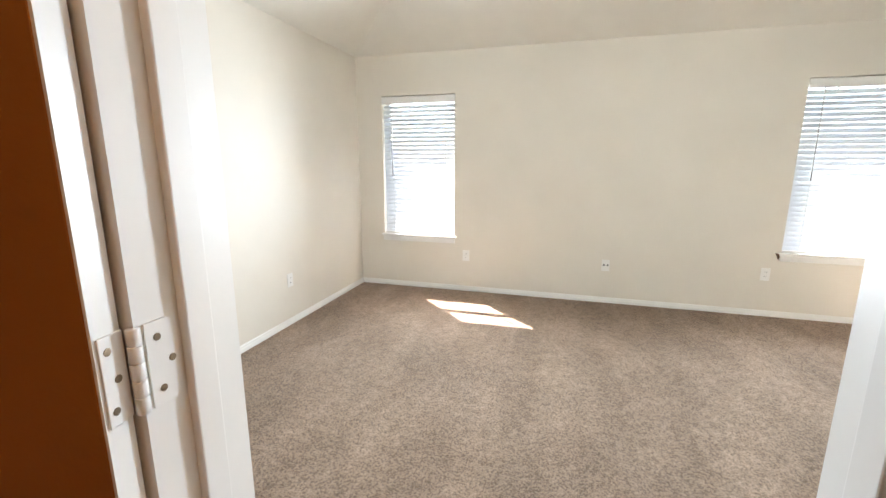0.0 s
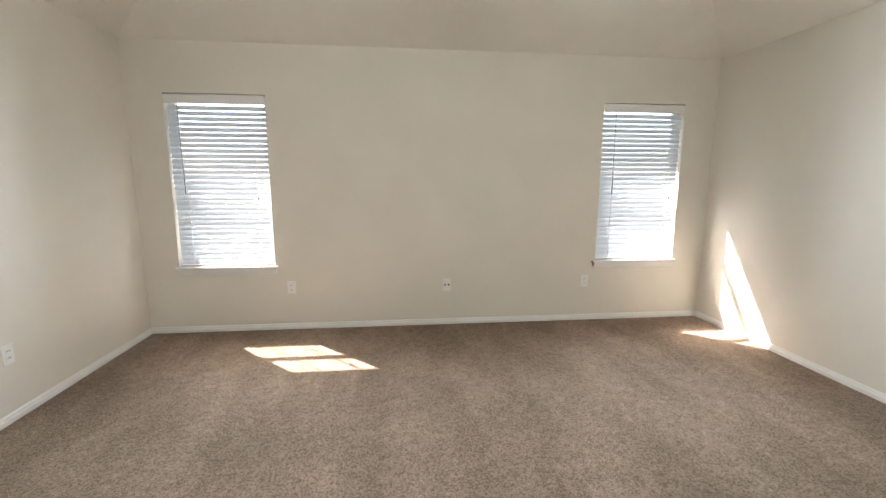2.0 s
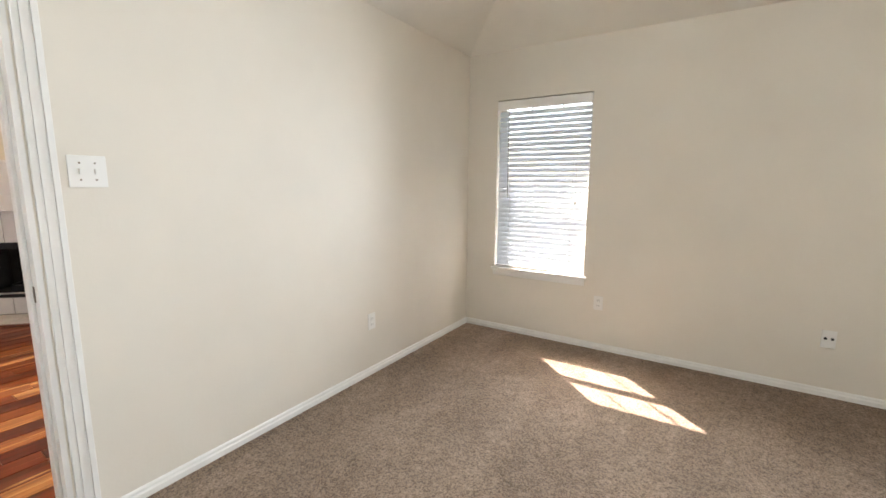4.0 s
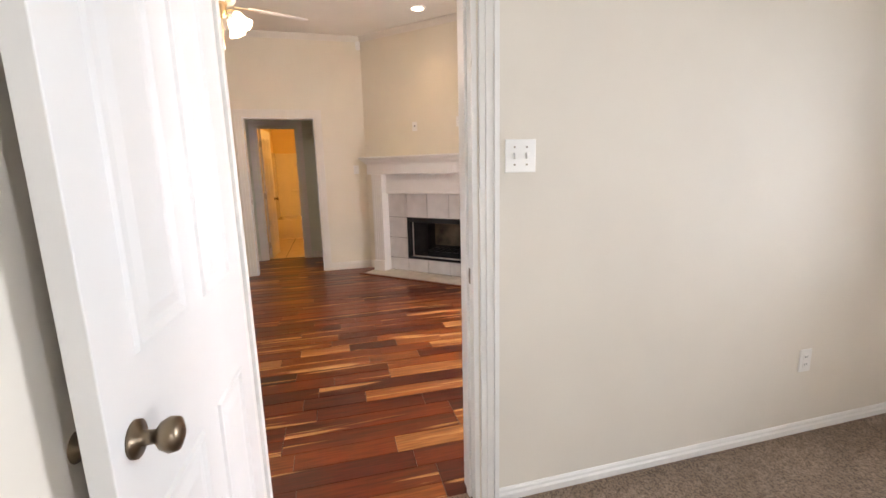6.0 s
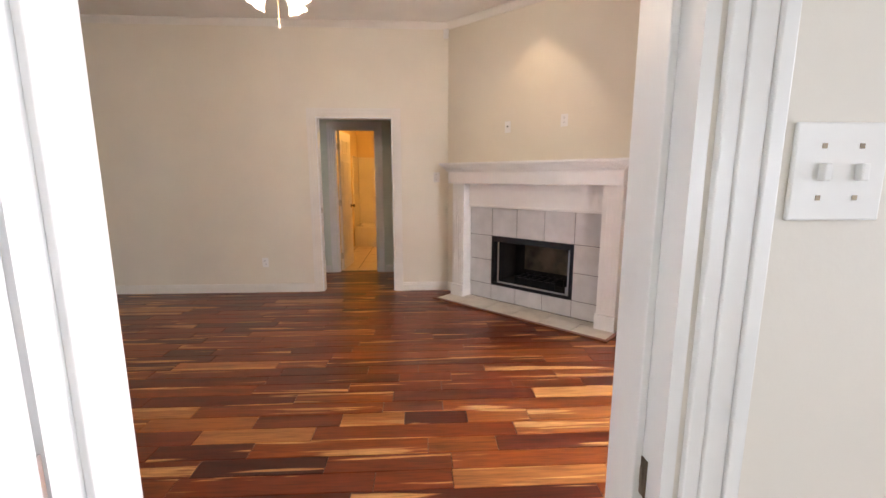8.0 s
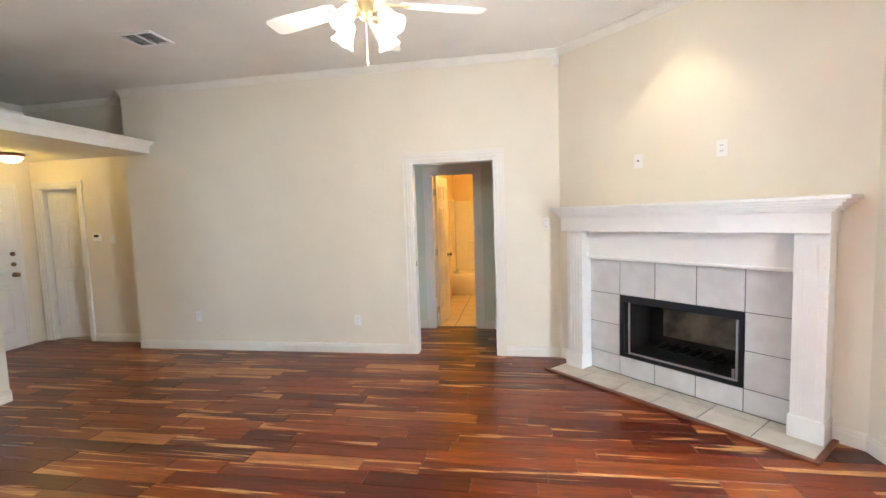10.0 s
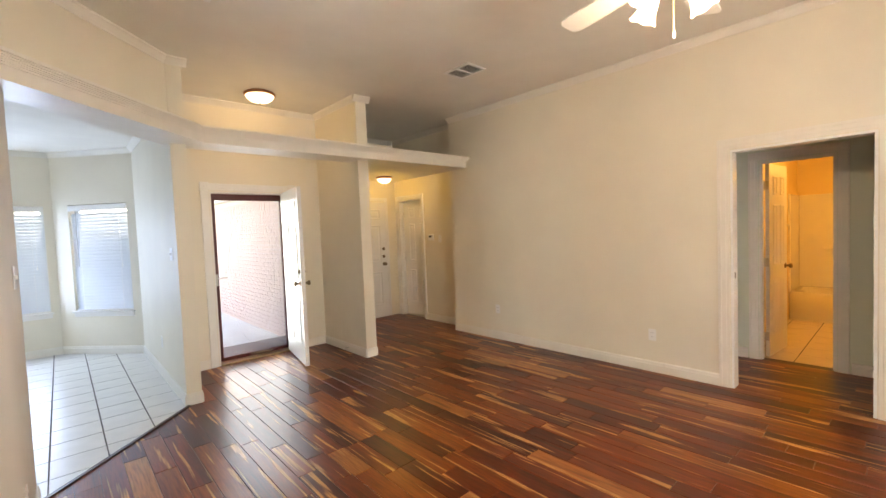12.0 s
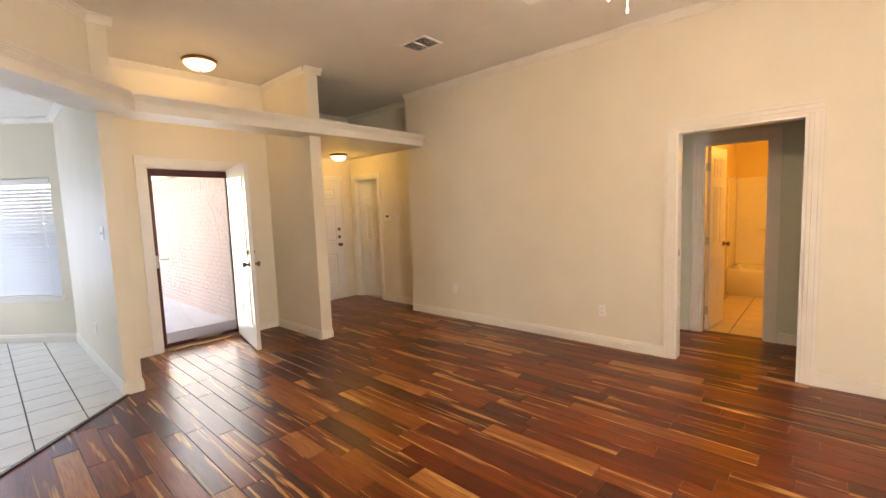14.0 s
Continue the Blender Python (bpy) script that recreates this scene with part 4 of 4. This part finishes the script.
# ---- fireplace ----
def fireplace():
    ob = thing("fireplace", -6.82, 1.45, 0, 45, "white mantel fireplace with grey tile and black firebox", "fireplace")
    # local: x along the diagonal wall, y = -room; use s for along and o for out
    def b(s0, s1, o0, o1, z0, z1, bev=0.0):
        return box(s0, s1, -o1, -o0, z0, z1, bev)
    def ab(bm, s0, s1, o0, o1, z0, z1, bev=0.0):
        return add_box(bm, s0, s1, -o1, -o0, z0, z1, bev)
    U = 3.797
    L0, L1, R0, R1 = U - 3.60, U - 3.435, U - 1.885, U - 1.715
    for s0, s1 in ((L0, L1), (R0, R1)):
        p = part("pilaster", b(s0, s1, 0.001, 0.145, 0.012, 1.30, 0.003), M_TRIM, ob)
        bm = bmesh.new()
        k = 4
        wid = (s1 - s0 - 0.03) / k
        for i in range(k):
            ab(bm, s0 + 0.015 + i * wid + 0.006, s0 + 0.015 + (i + 1) * wid - 0.006, 0.145, 0.150, 0.18, 1.24, 0.002)
        part("fluting", bm, M_TRIM, p)
        part("plinth", b(s0 - 0.008, s1 + 0.008, 0.001, 0.165, 0.011, 0.15, 0.004), M_TRIM, p)
    part("header", b(L1 + 0.0005, R0 - 0.0005, 0.001, 0.05, 1.045, 1.30), M_TRIM, ob)
    part("header_bead", b(L1 + 0.0005, R0 - 0.0005, 0.050, 0.062, 1.045, 1.068, 0.004), M_TRIM, ob)
    f = part("frieze", b(L0 - 0.03, R1 + 0.01, 0.001, 0.19, 1.301, 1.43, 0.003), M_TRIM, ob)
    bm = bmesh.new()
    for g, z0, z1 in ((0.02, 1.43, 1.445), (0.035, 1.445, 1.462), (0.055, 1.462, 1.480), (0.075, 1.480, 1.497)):
        ab(bm, L0 - 0.03 - g * 0.5, R1 + 0.01 + g, 0.001, 0.19 + g, z0, z1, 0.003)
    part("bed_moulding", bm, M_TRIM, ob)
    part("shelf", b(L0 - 0.08, R1 + 0.11, 0.001, 0.285, 1.497, 1.523, 0.005), M_TRIM, ob)
    # tile surround
    part("tile_backing", ab(ab(ab(b(L1, 0.664, 0.001, 0.010, 0.012, 1.045), 1.616, R0, 0.001, 0.010, 0.012, 1.045), 0.664, 1.616, 0.001, 0.010, 0.735, 1.045), 0.664, 1.616, 0.001, 0.010, 0.012, 0.19), M_GROUT, ob)
    xs = [L1, 0.660, 0.974, 1.294, 1.614, R0]
    zs = [0.014, 0.185, 0.460, 0.735, 1.044]
    for j in range(4):
        for i in range(5):
            if j in (1, 2) and 0 < i < 4:
                continue
            part("tile", b(xs[i] + 0.003, xs[i + 1] - 0.003, 0.010, 0.018, zs[j] + 0.003, zs[j + 1] - 0.003, 0.002), M_TILE, ob)
    # firebox
    s0, s1, z0, z1 = 0.664, 1.616, 0.19, 0.735
    bm = bmesh.new()
    for a in ((s0, s0 + 0.02, -0.45, 0.0, z0, z1), (s1 - 0.02, s1, -0.45, 0.0, z0, z1), (s0, s1, -0.47, -0.45, z0, z1), (s0 + 0.02, s1 - 0.02, -0.45, 0.0, z0, z0 + 0.02), (s0 + 0.02, s1 - 0.02, -0.45, 0.0, z1 - 0.02, z1)):
        ab(bm, *a)
    part("firebox", bm, M_SOOT, ob, "sooty black firebox")
    part("back_panel", b(s0 + 0.15, s1 - 0.15, -0.449, -0.43, z0 + 0.12, z1 - 0.08, 0.006), M_REFRACT, ob, "soot stained refractory panel")
    bm = bmesh.new()
    for a in ((s0, s0 + 0.035, z0, z1), (s1 - 0.035, s1, z0, z1), (s0 + 0.035, s1 - 0.035, z0, z0 + 0.03), (s0 + 0.035, s1 - 0.035, z1 - 0.06, z1)):
        ab(bm, a[0], a[1], 0.001, 0.024, a[2], a[3], 0.002)
    part("screen_frame", bm, M_BLACK, ob)
    for s in (s0 + 0.075, s1 - 0.055):
        part("door_stile", b(s, s + 0.014, 0.004, 0.016, z0 + 0.03, z1 - 0.06, 0.002), M_METAL, ob, "bright metal strip")
    part("door_rail", b(s0 + 0.075, s1 - 0.041, 0.003, 0.014, z0 + 0.03, z0 + 0.045, 0.002), M_METAL, ob, "bright metal strip")
    bm = bmesh.new()
    for i in range(6):
        ab(bm, 0.90 + i * 0.085, 0.912 + i * 0.085, -0.36, -0.10, z0 + 0.09, z0 + 0.105)
    ab(bm, 0.88, 1.36, -0.14, -0.12, z0 + 0.02, z0 + 0.09)
    ab(bm, 0.88, 1.36, -0.34, -0.32, z0 + 0.02, z0 + 0.09)
    part("grate", bm, M_BLACK, ob)
    part("gas_key", b(1.52, 1.535, -0.05, -0.03, z0 + 0.02, z0 + 0.10, 0.003), M_METAL, ob)
    # hearth
    h0, h1, ho = U - 3.635, U - 1.70, 0.405
    part("hearth_bed", ab(b(h0, h1, 0.001, ho - 0.035, 0.002, 0.007), h0, h1, ho - 0.035, ho - 0.034, 0.002, 0.007), M_GROUT, ob)
    n = 6
    w = (h1 - h0) / n
    for j, (o0, o1) in enumerate(((0.02, 0.135), (0.135, 0.37))):
        for i in range(n):
            part("hearth_tile", b(h0 + i * w + 0.003, h0 + (i + 1) * w - 0.003, o0 + 0.003, o1 - 0.003, 0.007, 0.013, 0.002), M_HEARTH, ob)
    part("hearth_trim", ab(ab(b(h0 - 0.03, h1 + 0.03, 0.372, 0.415, 0.001, 0.018, 0.004), h0 - 0.03, h0, 0.001, 0.371, 0.001, 0.018, 0.004), h1, h1 + 0.03, 0.001, 0.371, 0.001, 0.018, 0.004), M_RED, ob, "dark red wooden edging")


fireplace()


# ---- ceiling fan and lamps ----
def fan():
    ob = thing("ceiling_fan", -4.71, 0.233, 2.30, 0, "white five blade ceiling fan with four lit glass shades", "ceiling fan")
    part("canopy", lathe([(0.02, 0.66), (0.05, 0.68), (0.068, 0.74), (0.068, 0.76)], 24), M_TRIM, ob, smooth=True)
    part("downrod", lathe([(0.012, 0.46), (0.012, 0.67)], 12), M_TRIM, ob, smooth=True)
    part("motor_housing", lathe([(0.05, 0.34), (0.10, 0.35), (0.115, 0.37), (0.115, 0.42), (0.09, 0.45), (0.03, 0.47)], 28), M_TRIM, ob, smooth=True)
    part("switch_cup", lathe([(0.012, 0.235), (0.03, 0.245), (0.042, 0.27), (0.042, 0.32), (0.05, 0.34)], 24), M_BRASS, ob, smooth=True)
    for k in range(5):
        a = 112 + 72 * k
        bm = bmesh.new()
        up = []
        for x, w in ((0.19, 0.045), (0.24, 0.058), (0.40, 0.066), (0.58, 0.072), (0.64, 0.066), (0.665, 0.045)):
            up.append((x, w))
        outline = up + [(x, -w) for x, w in reversed(up)]
        add_prism(bm, outline, -0.003, 0.003)
        bmesh.ops.transform(bm, matrix=pose(0, 0, 0.335, 0, 0, a) @ pose(0, 0, 0, 12, 0, 0), verts=bm.verts)
        bl = part("blade", bm, M_TRIM, ob)
        bm = box(0.09, 0.24, -0.018, 0.018, -0.010, -0.004, 0.002)
        bmesh.ops.transform(bm, matrix=pose(0, 0, 0.335, 0, 0, a) @ pose(0, 0, 0, 12, 0, 0), verts=bm.verts)
        part("blade_iron", bm, M_BRASS, bl)
    for k in range(4):
        a = radians(67 + 90 * k)
        c, s = math.cos(a), math.sin(a)
        arm = part("light_arm", tube([(0.03 * c, 0.03 * s, 0.27), (0.07 * c, 0.07 * s, 0.285), (0.10 * c, 0.10 * s, 0.28), (0.115 * c, 0.115 * s, 0.26)], 0.008), M_BRASS, ob, smooth=True)
        bm = bmesh.new()
        steps = 24
        prof = [(0.022, 0.0), (0.032, -0.01), (0.040, -0.04), (0.045, -0.075), (0.056, -0.105), (0.066, -0.122)]
        rings = []
        for r, z in prof + [(r - 0.003, z) for r, z in reversed(prof)]:
            rings.append([bm.verts.new((r * math.cos(2 * math.pi * i / steps), r * math.sin(2 * math.pi * i / steps), z + (0.004 * math.cos(12 * math.pi * i / steps) if z < -0.11 else 0))) for i in range(steps)])
        for p, q in zip(rings, rings[1:]):
            for i in range(steps):
                j = (i + 1) % steps
                bm.faces.new((p[i], p[j], q[j], q[i]))
        bmesh.ops.transform(bm, matrix=pose(0.115 * c, 0.115 * s, 0.26, 0, 0, math.degrees(a)) @ pose(0, 0, 0, 0, -38, 0), verts=bm.verts)
        sh = part("shade", bm, M_SHADE, ob, "lit frosted glass bell shade", True)
        sh.visible_shadow = False
    part("pull_chain", tube([(0.01, 0.0, 0.24), (0.01, 0, 0.03)], 0.002, 6), M_BRASS, ob)
    part("chain_pull", lathe([(0.003, 0.0), (0.006, 0.006), (0.006, 0.024), (0.003, 0.032)], 10, 0.01, 0), M_TRIM, ob)


fan()


def flush_lamp(x, y, z, r, label):
    ob = thing("flush_ceiling_lamp", x, y, z, 0, label, "ceiling lamp")
    part("rim", lathe([(r * 0.9, 0.0), (r, -0.012), (r, -0.026), (r * 0.9, -0.034)], 32), M_COPPER, ob, smooth=True)
    d = part("dome", lathe([(r * 0.89, -0.0345), (r * 0.82, -0.06), (r * 0.62, -0.088), (r * 0.35, -0.104), (0.01, -0.110)], 32), M_DOME, ob, "lit frosted glass dome", True)
    d.visible_shadow = False
    part("finial", lathe([(0.006, -0.11), (0.009, -0.116), (0.004, -0.126)], 12), M_BRONZE, ob, smooth=True)


flush_lamp(-4.30, -3.86, CEIL, 0.165, "copper rimmed flush dome lamp lit on entry ceiling")
flush_lamp(0.55, -0.6, 2.44, 0.15, "copper rimmed flush dome lamp lit in closet")
flush_lamp(-6.48, -4.70, 2.36, 0.13, "copper rimmed flush dome lamp lit in hall")


def can_light():
    ob = thing("recessed_light", -5.71, 2.00, CEIL, 0, "white recessed ceiling spotlight above the fireplace", "ceiling lamp")
    part("trim_ring", lathe([(0.095, -0.0005), (0.095, -0.006), (0.07, -0.008), (0.068, -0.001)], 28), M_TRIM, ob)
    part("lens", lathe([(0.066, -0.001), (0.066, -0.003), (0.03, -0.004)], 24), M_CAN, ob)


can_light()


def vent(x, y, z, w, d, rz):
    ob = thing("ceiling_vent", x, y, z, rz, "white louvred air vent in ceiling", "vent", "ceiling vents")
    part("backing", box(-w / 2 + 0.02, w / 2 - 0.02, -d / 2 + 0.02, d / 2 - 0.02, -0.003, -0.001), M_SLOT, ob)
    bm = bmesh.new()
    for a in ((-w / 2, w / 2, -d / 2, -d / 2 + 0.025), (-w / 2, w / 2, d / 2 - 0.025, d / 2), (-w / 2, -w / 2 + 0.025, -d / 2 + 0.025, d / 2 - 0.025), (w / 2 - 0.025, w / 2, -d / 2 + 0.025, d / 2 - 0.025)):
        add_box(bm, *a, -0.012, -0.0005, 0.002)
    part("frame", bm, M_TRIM, ob)
    n = int((d - 0.06) / 0.02)
    for i in range(n):
        y0 = -d / 2 + 0.035 + i * 0.02
        bm = box(-w / 2 + 0.025, w / 2 - 0.025, -0.007, 0.007, -0.0008, 0.0008)
        bmesh.ops.transform(bm, matrix=pose(0, y0, -0.009, 40, 0, 0), verts=bm.verts)
        part("slat", bm, M_TRIM, ob)
    part("divider", box(-0.006, 0.006, -d / 2 + 0.025, d / 2 - 0.025, -0.014, -0.002), M_TRIM, ob)


vent(-5.68, -2.05, CEIL, 0.34, 0.26, 90)
vent(-3.30, -2.02, CEIL, 0.34, 0.22, 90)


# ---- bathroom ----
def door_stop():
    ob = thing("door_stop", -5.176, -3.75, 0.055, 0, "white spring door stop on entry baseboard", "door stop")
    part("spring", tube([(0.0, 0, 0), (0.065, 0, 0)], 0.006), M_METAL, ob, smooth=True)
    part("tip", tube([(0.065, 0, 0), (0.080, 0, 0)], 0.009), M_PLATE, ob, smooth=True)


door_stop()


def bath():
    ob = thing("bathtub", -10.57, 0.65, 0, 0, "white alcove bathtub and tall shower surround, lamplight tint in the colour", "bathtub")
    bm = bmesh.new()
    x0, x1, y0, y1, h = -0.37, 0.37, -0.84, 0.84, 0.40
    o = [(x0, y0), (x1, y0), (x1, y1), (x0, y1)]
    i = [(x0 + 0.08, y0 + 0.10), (x1 - 0.08, y0 + 0.10), (x1 - 0.08, y1 - 0.10), (x0 + 0.08, y1 - 0.10)]
    f = [(x * 0.75, y * 0.8) for x, y in i]
    rings = [[bm.verts.new((x, y, z)) for x, y in ring] for ring, z in ((o, 0.0), (o, h), (i, h), (f, 0.08))]
    for a, b in zip(rings, rings[1:]):
        for k in range(4):
            j = (k + 1) % 4
            bm.faces.new((a[k], a[j], b[j], b[k]))
    bm.faces.new(rings[-1])
    bmesh.ops.bevel(bm, geom=list(bm.edges), offset=0.02, segments=3, affect="EDGES")
    part("tub", bm, M_TUB, ob, smooth=True)
    part("surround_panel", box(x0 - 0.008, x0 + 0.02, y0 + 0.02, y1 - 0.02, h, 1.78, 0.006), M_TUB, ob)
    part("surround_panel", box(x0 + 0.0205, x1, y0 - 0.008, y0 + 0.02, h, 1.78, 0.006), M_TUB, ob)
    part("surround_panel", box(x0 + 0.0205, x1, y1 - 0.02, y1 + 0.008, h, 1.78, 0.006), M_TUB, ob)
    part("soap_ledge", box(x0 + 0.0205, x0 + 0.07, y0 + 0.3, y1 - 0.3, 0.95, 0.99, 0.01), M_TUB, ob)


bath()


def towel_bar():
    ob = thing("towel_bar", -9.75, -0.20, 1.35, 0, "small metal towel bar on bathroom wall", "towel bar")
    part("bar", tube([(-0.15, 0.06, 0), (0.15, 0.06, 0)], 0.008), M_METAL, ob, smooth=True)
    for x in (-0.15, 0.15):
        part("bracket", box(x - 0.015, x + 0.015, 0.001, 0.065, -0.015, 0.015, 0.004), M_METAL, ob)


towel_bar()

# ---- outside ----
struct("ground", box(-400, 400, -400, 400, -0.4, -0.16), M_LAWN, "lawn reaching to the horizon")
struct("porch", box(-6.0, 0.6, -10.5, -4.55, -0.16, -0.06), M_CONC, "pale concrete porch and path")
struct("patio", box(-6.0, -2.4, 3.2, 7.5, -0.16, -0.04), M_CONC, "pale concrete patio")
struct("wall_porch_core", box(-5.30, -5.012, -10.0, -5.26, -0.16, 2.17), M_MORTAR, "mortar core of the porch wall")
struct("wall_porch_near", box(-5.30, -5.012, -5.26, -4.56, -0.16, 2.17), M_MORTAR, "mortar core of the porch wall")
struct("porch_soffit", box(-5.45, -4.85, -10.1, -4.56, 2.17, 2.30), M_ROOF, "painted soffit above brick wall")


# ---- floor boards, tiles, bricks ----
def clip(poly, a, b, c):
    """The part of poly where a x + b y >= c."""
    out = []
    for i in range(len(poly)):
        p, q = poly[i - 1], poly[i]
        dp, dq = a * p[0] + b * p[1] - c, a * q[0] + b * q[1] - c
        if (dp >= 0) != (dq >= 0):
            f = dp / (dp - dq)
            out.append((p[0] + f * (q[0] - p[0]), p[1] + f * (q[1] - p[1])))
        if dq >= 0:
            out.append(q)
    return out


def slab_mesh(name, w, d, h, e, material):
    """A chamfered slab w by d, its top at z 0."""
    me = bpy.data.meshes.new(name)
    x, y = w / 2, d / 2
    ring = lambda g, z: [(-x + g, -y + g, z), (x - g, -y + g, z), (x - g, y - g, z), (-x + g, y - g, z)]
    v = ring(0, -h) + ring(0, -e) + ring(e, 0)
    f = [(8, 9, 10, 11)]
    for k in range(4):
        j = (k + 1) % 4
        f += [(k, j, 4 + j, 4 + k), (4 + k, 4 + j, 8 + j, 8 + k)]
    me.from_pydata(v, [], f)
    me.materials.append(material)
    return me


def poly_slab(bm, pts, h, e, top=0.0):
    if len(pts) < 3:
        return
    a = [bm.verts.new((x, y, top - h)) for x, y in pts]
    b = [bm.verts.new((x, y, top)) for x, y in pts]
    bm.faces.new(b)
    for k in range(len(pts)):
        j = (k + 1) % len(pts)
        bm.faces.new((a[k], a[j], b[j], b[k]))


floor = struct("floor_living", box(-7.9, -2.31, -5.2, 3.1, -0.13, -0.125), M_STRIP, "reddish acacia hardwood floor of narrow boards")


def boards():
    rng = random.Random(11)
    W = 0.127
    lengths = (0.36, 0.48, 0.61, 0.74, 0.90, 1.10)
    meshes = {n: slab_mesh("board", W - 0.0022, n - 0.0022, 0.012, 0.0024, M_PLANK) for n in lengths}
    rest = bmesh.new()
    count = 0
    x = -7.88
    while x < -2.31:
        xm = x + W / 2
        spans = []
        if xm < -6.94:
            spans.append((-1.4, 2.1))
            if xm > -7.11:
                spans.append((-5.22, -3.50))
        else:
            if xm < -6.82:
                spans += [(-0.09, 0.83), (-5.22, -3.50)]
            else:
                hi = min(3.06, x + W + 8.30)
                if xm < -5.26:
                    lo = -5.22
                elif xm < -3.39:
                    lo = -4.50
                else:
                    lo = x - 0.02
                spans.append((lo, hi))
        for lo, hi in spans:
            y = lo - rng.uniform(0, 0.5)
            while y < hi:
                n = rng.choice(lengths)
                y0, y1 = y, y + n
                y = y1
                inside = y0 >= lo and y1 <= hi and not (xm > -3.45 and y0 < x + W + 0.02)
                if inside and count < 300 and -6.82 < xm:
                    ob = new("floor_board", meshes[n])
                    ob.parent = floor
                    ob.location = (xm, (y0 + y1) / 2, rng.uniform(-0.0006, 0.0))
                    count += 1
                else:
                    a, b = max(y0, lo), min(y1, hi)
                    if b - a < 0.01:
                        continue
                    g = 0.0014
                    pts = [(x + g, a + g), (x + W - g, a + g), (x + W - g, b - g), (x + g, b - g)]
                    if xm > -3.45:
                        pts = clip(pts, -1, 1, 0.02)
                    poly_slab(rest, pts, 0.012, 0.0)
        x += W
    ob = part("floor_boards", rest, M_PLANKJ, floor)
    tagged(ob, kind="stuff")


boards()
tagged(finish("threshold_strip", add_prism(bmesh.new(), [(-2.395, -2.395), (-2.395, -2.355), (-3.345, -3.315), (-3.345, -3.355)], 0.0, 0.010), M_STRIP), "dark wooden strip between boards and tile", "threshold strip")


def tiles(name, parent, x0, x1, y0, y1, size, gap, material, cuts, limit, jitter):
    rng = random.Random(5)
    me = slab_mesh("floor_tile", size - gap, size - gap, 0.008, 0.002, material)
    rest = bmesh.new()
    n = 0
    nx, ny = int((x1 - x0) / size) + 1, int((y1 - y0) / size) + 1
    for j in range(ny):
        for i in range(nx):
            a, b = x0 + i * size, y1 - (j + 1) * size
            g = gap / 2
            pts = [(a + g, b + g), (a + size - g, b + g), (a + size - g, b + size - g), (a + g, b + size - g)]
            cut = pts
            for c in cuts:
                cut = clip(cut, *c)
            if len(cut) < 3:
                continue
            if cut == pts or sorted(cut) == sorted(pts):
                if n < limit:
                    ob = new("floor_tile", me)
                    ob.parent = parent
                    ob.location = (a + size / 2, b + size / 2, rng.uniform(-jitter, 0))
                    n += 1
                    continue
            poly_slab(rest, cut, 0.008, 0, -0.0003)
    if rest.verts:
        tagged(part("cut_tiles", rest, material, parent), kind="stuff")
    else:
        rest.free()


tiles("dining", bpy.data.objects["floor_dining"], -3.355, -0.2, -6.9, -2.05, 0.308, 0.008, M_DTILE, [(1, -1, 0.0), (0.90, 0.80, 0.90 * -3.33 + 0.80 * -5.86), (1, 0, -3.33), (0, -1, 2.06), (0, 1, -6.76), (-1, 0, 0.3)], 290, 0.0008)
tiles("bath", bpy.data.objects["floor_bath"], -10.3, -7.95, -0.2, 1.5, 0.33, 0.007, M_BTILE, [(-1, 0, 7.995), (0, 1, -0.2)], 60, 0.0005)


def bricks():
    wall_ob = bpy.data.objects["wall_porch_core"]
    rng = random.Random(3)
    me = slab_mesh("brick", 0.203, 0.057, 0.010, 0.003, M_BRICK)
    sol = slab_mesh("brick", 0.057, 0.203, 0.010, 0.003, M_BRICK)
    turn = Matrix(((0, 0, 1, 0), (1, 0, 0, 0), (0, 1, 0, 0), (0, 0, 0, 1)))
    rest = bmesh.new()
    n = 0
    rows = [(z * 0.067 - 0.03, False) for z in range(29)] + [(29 * 0.067 - 0.03 + 0.075, True)]
    for r, (z, soldier) in enumerate(rows):
        step = 0.067 if soldier else 0.213
        y = -4.70 - (0.0 if soldier else (r % 2) * 0.106)
        while y > -9.9:
            if n < 300 and y > -7.2:
                ob = new("brick", sol if soldier else me)
                ob.parent = wall_ob
                ob.matrix_local = Matrix.Translation((-5.0 + rng.uniform(-0.002, 0.002), y, z)) @ turn
                n += 1
            else:
                hw, hh = (0.0285, 0.1015) if soldier else (0.1015, 0.0285)
                add_box(rest, -5.011, -5.0 + rng.uniform(-0.002, 0.002), y - hw, y + hw, z - hh, z + hh)
            y -= step
    tagged(part("far_bricks", rest, M_BRICK, wall_ob), kind="stuff")


bricks()
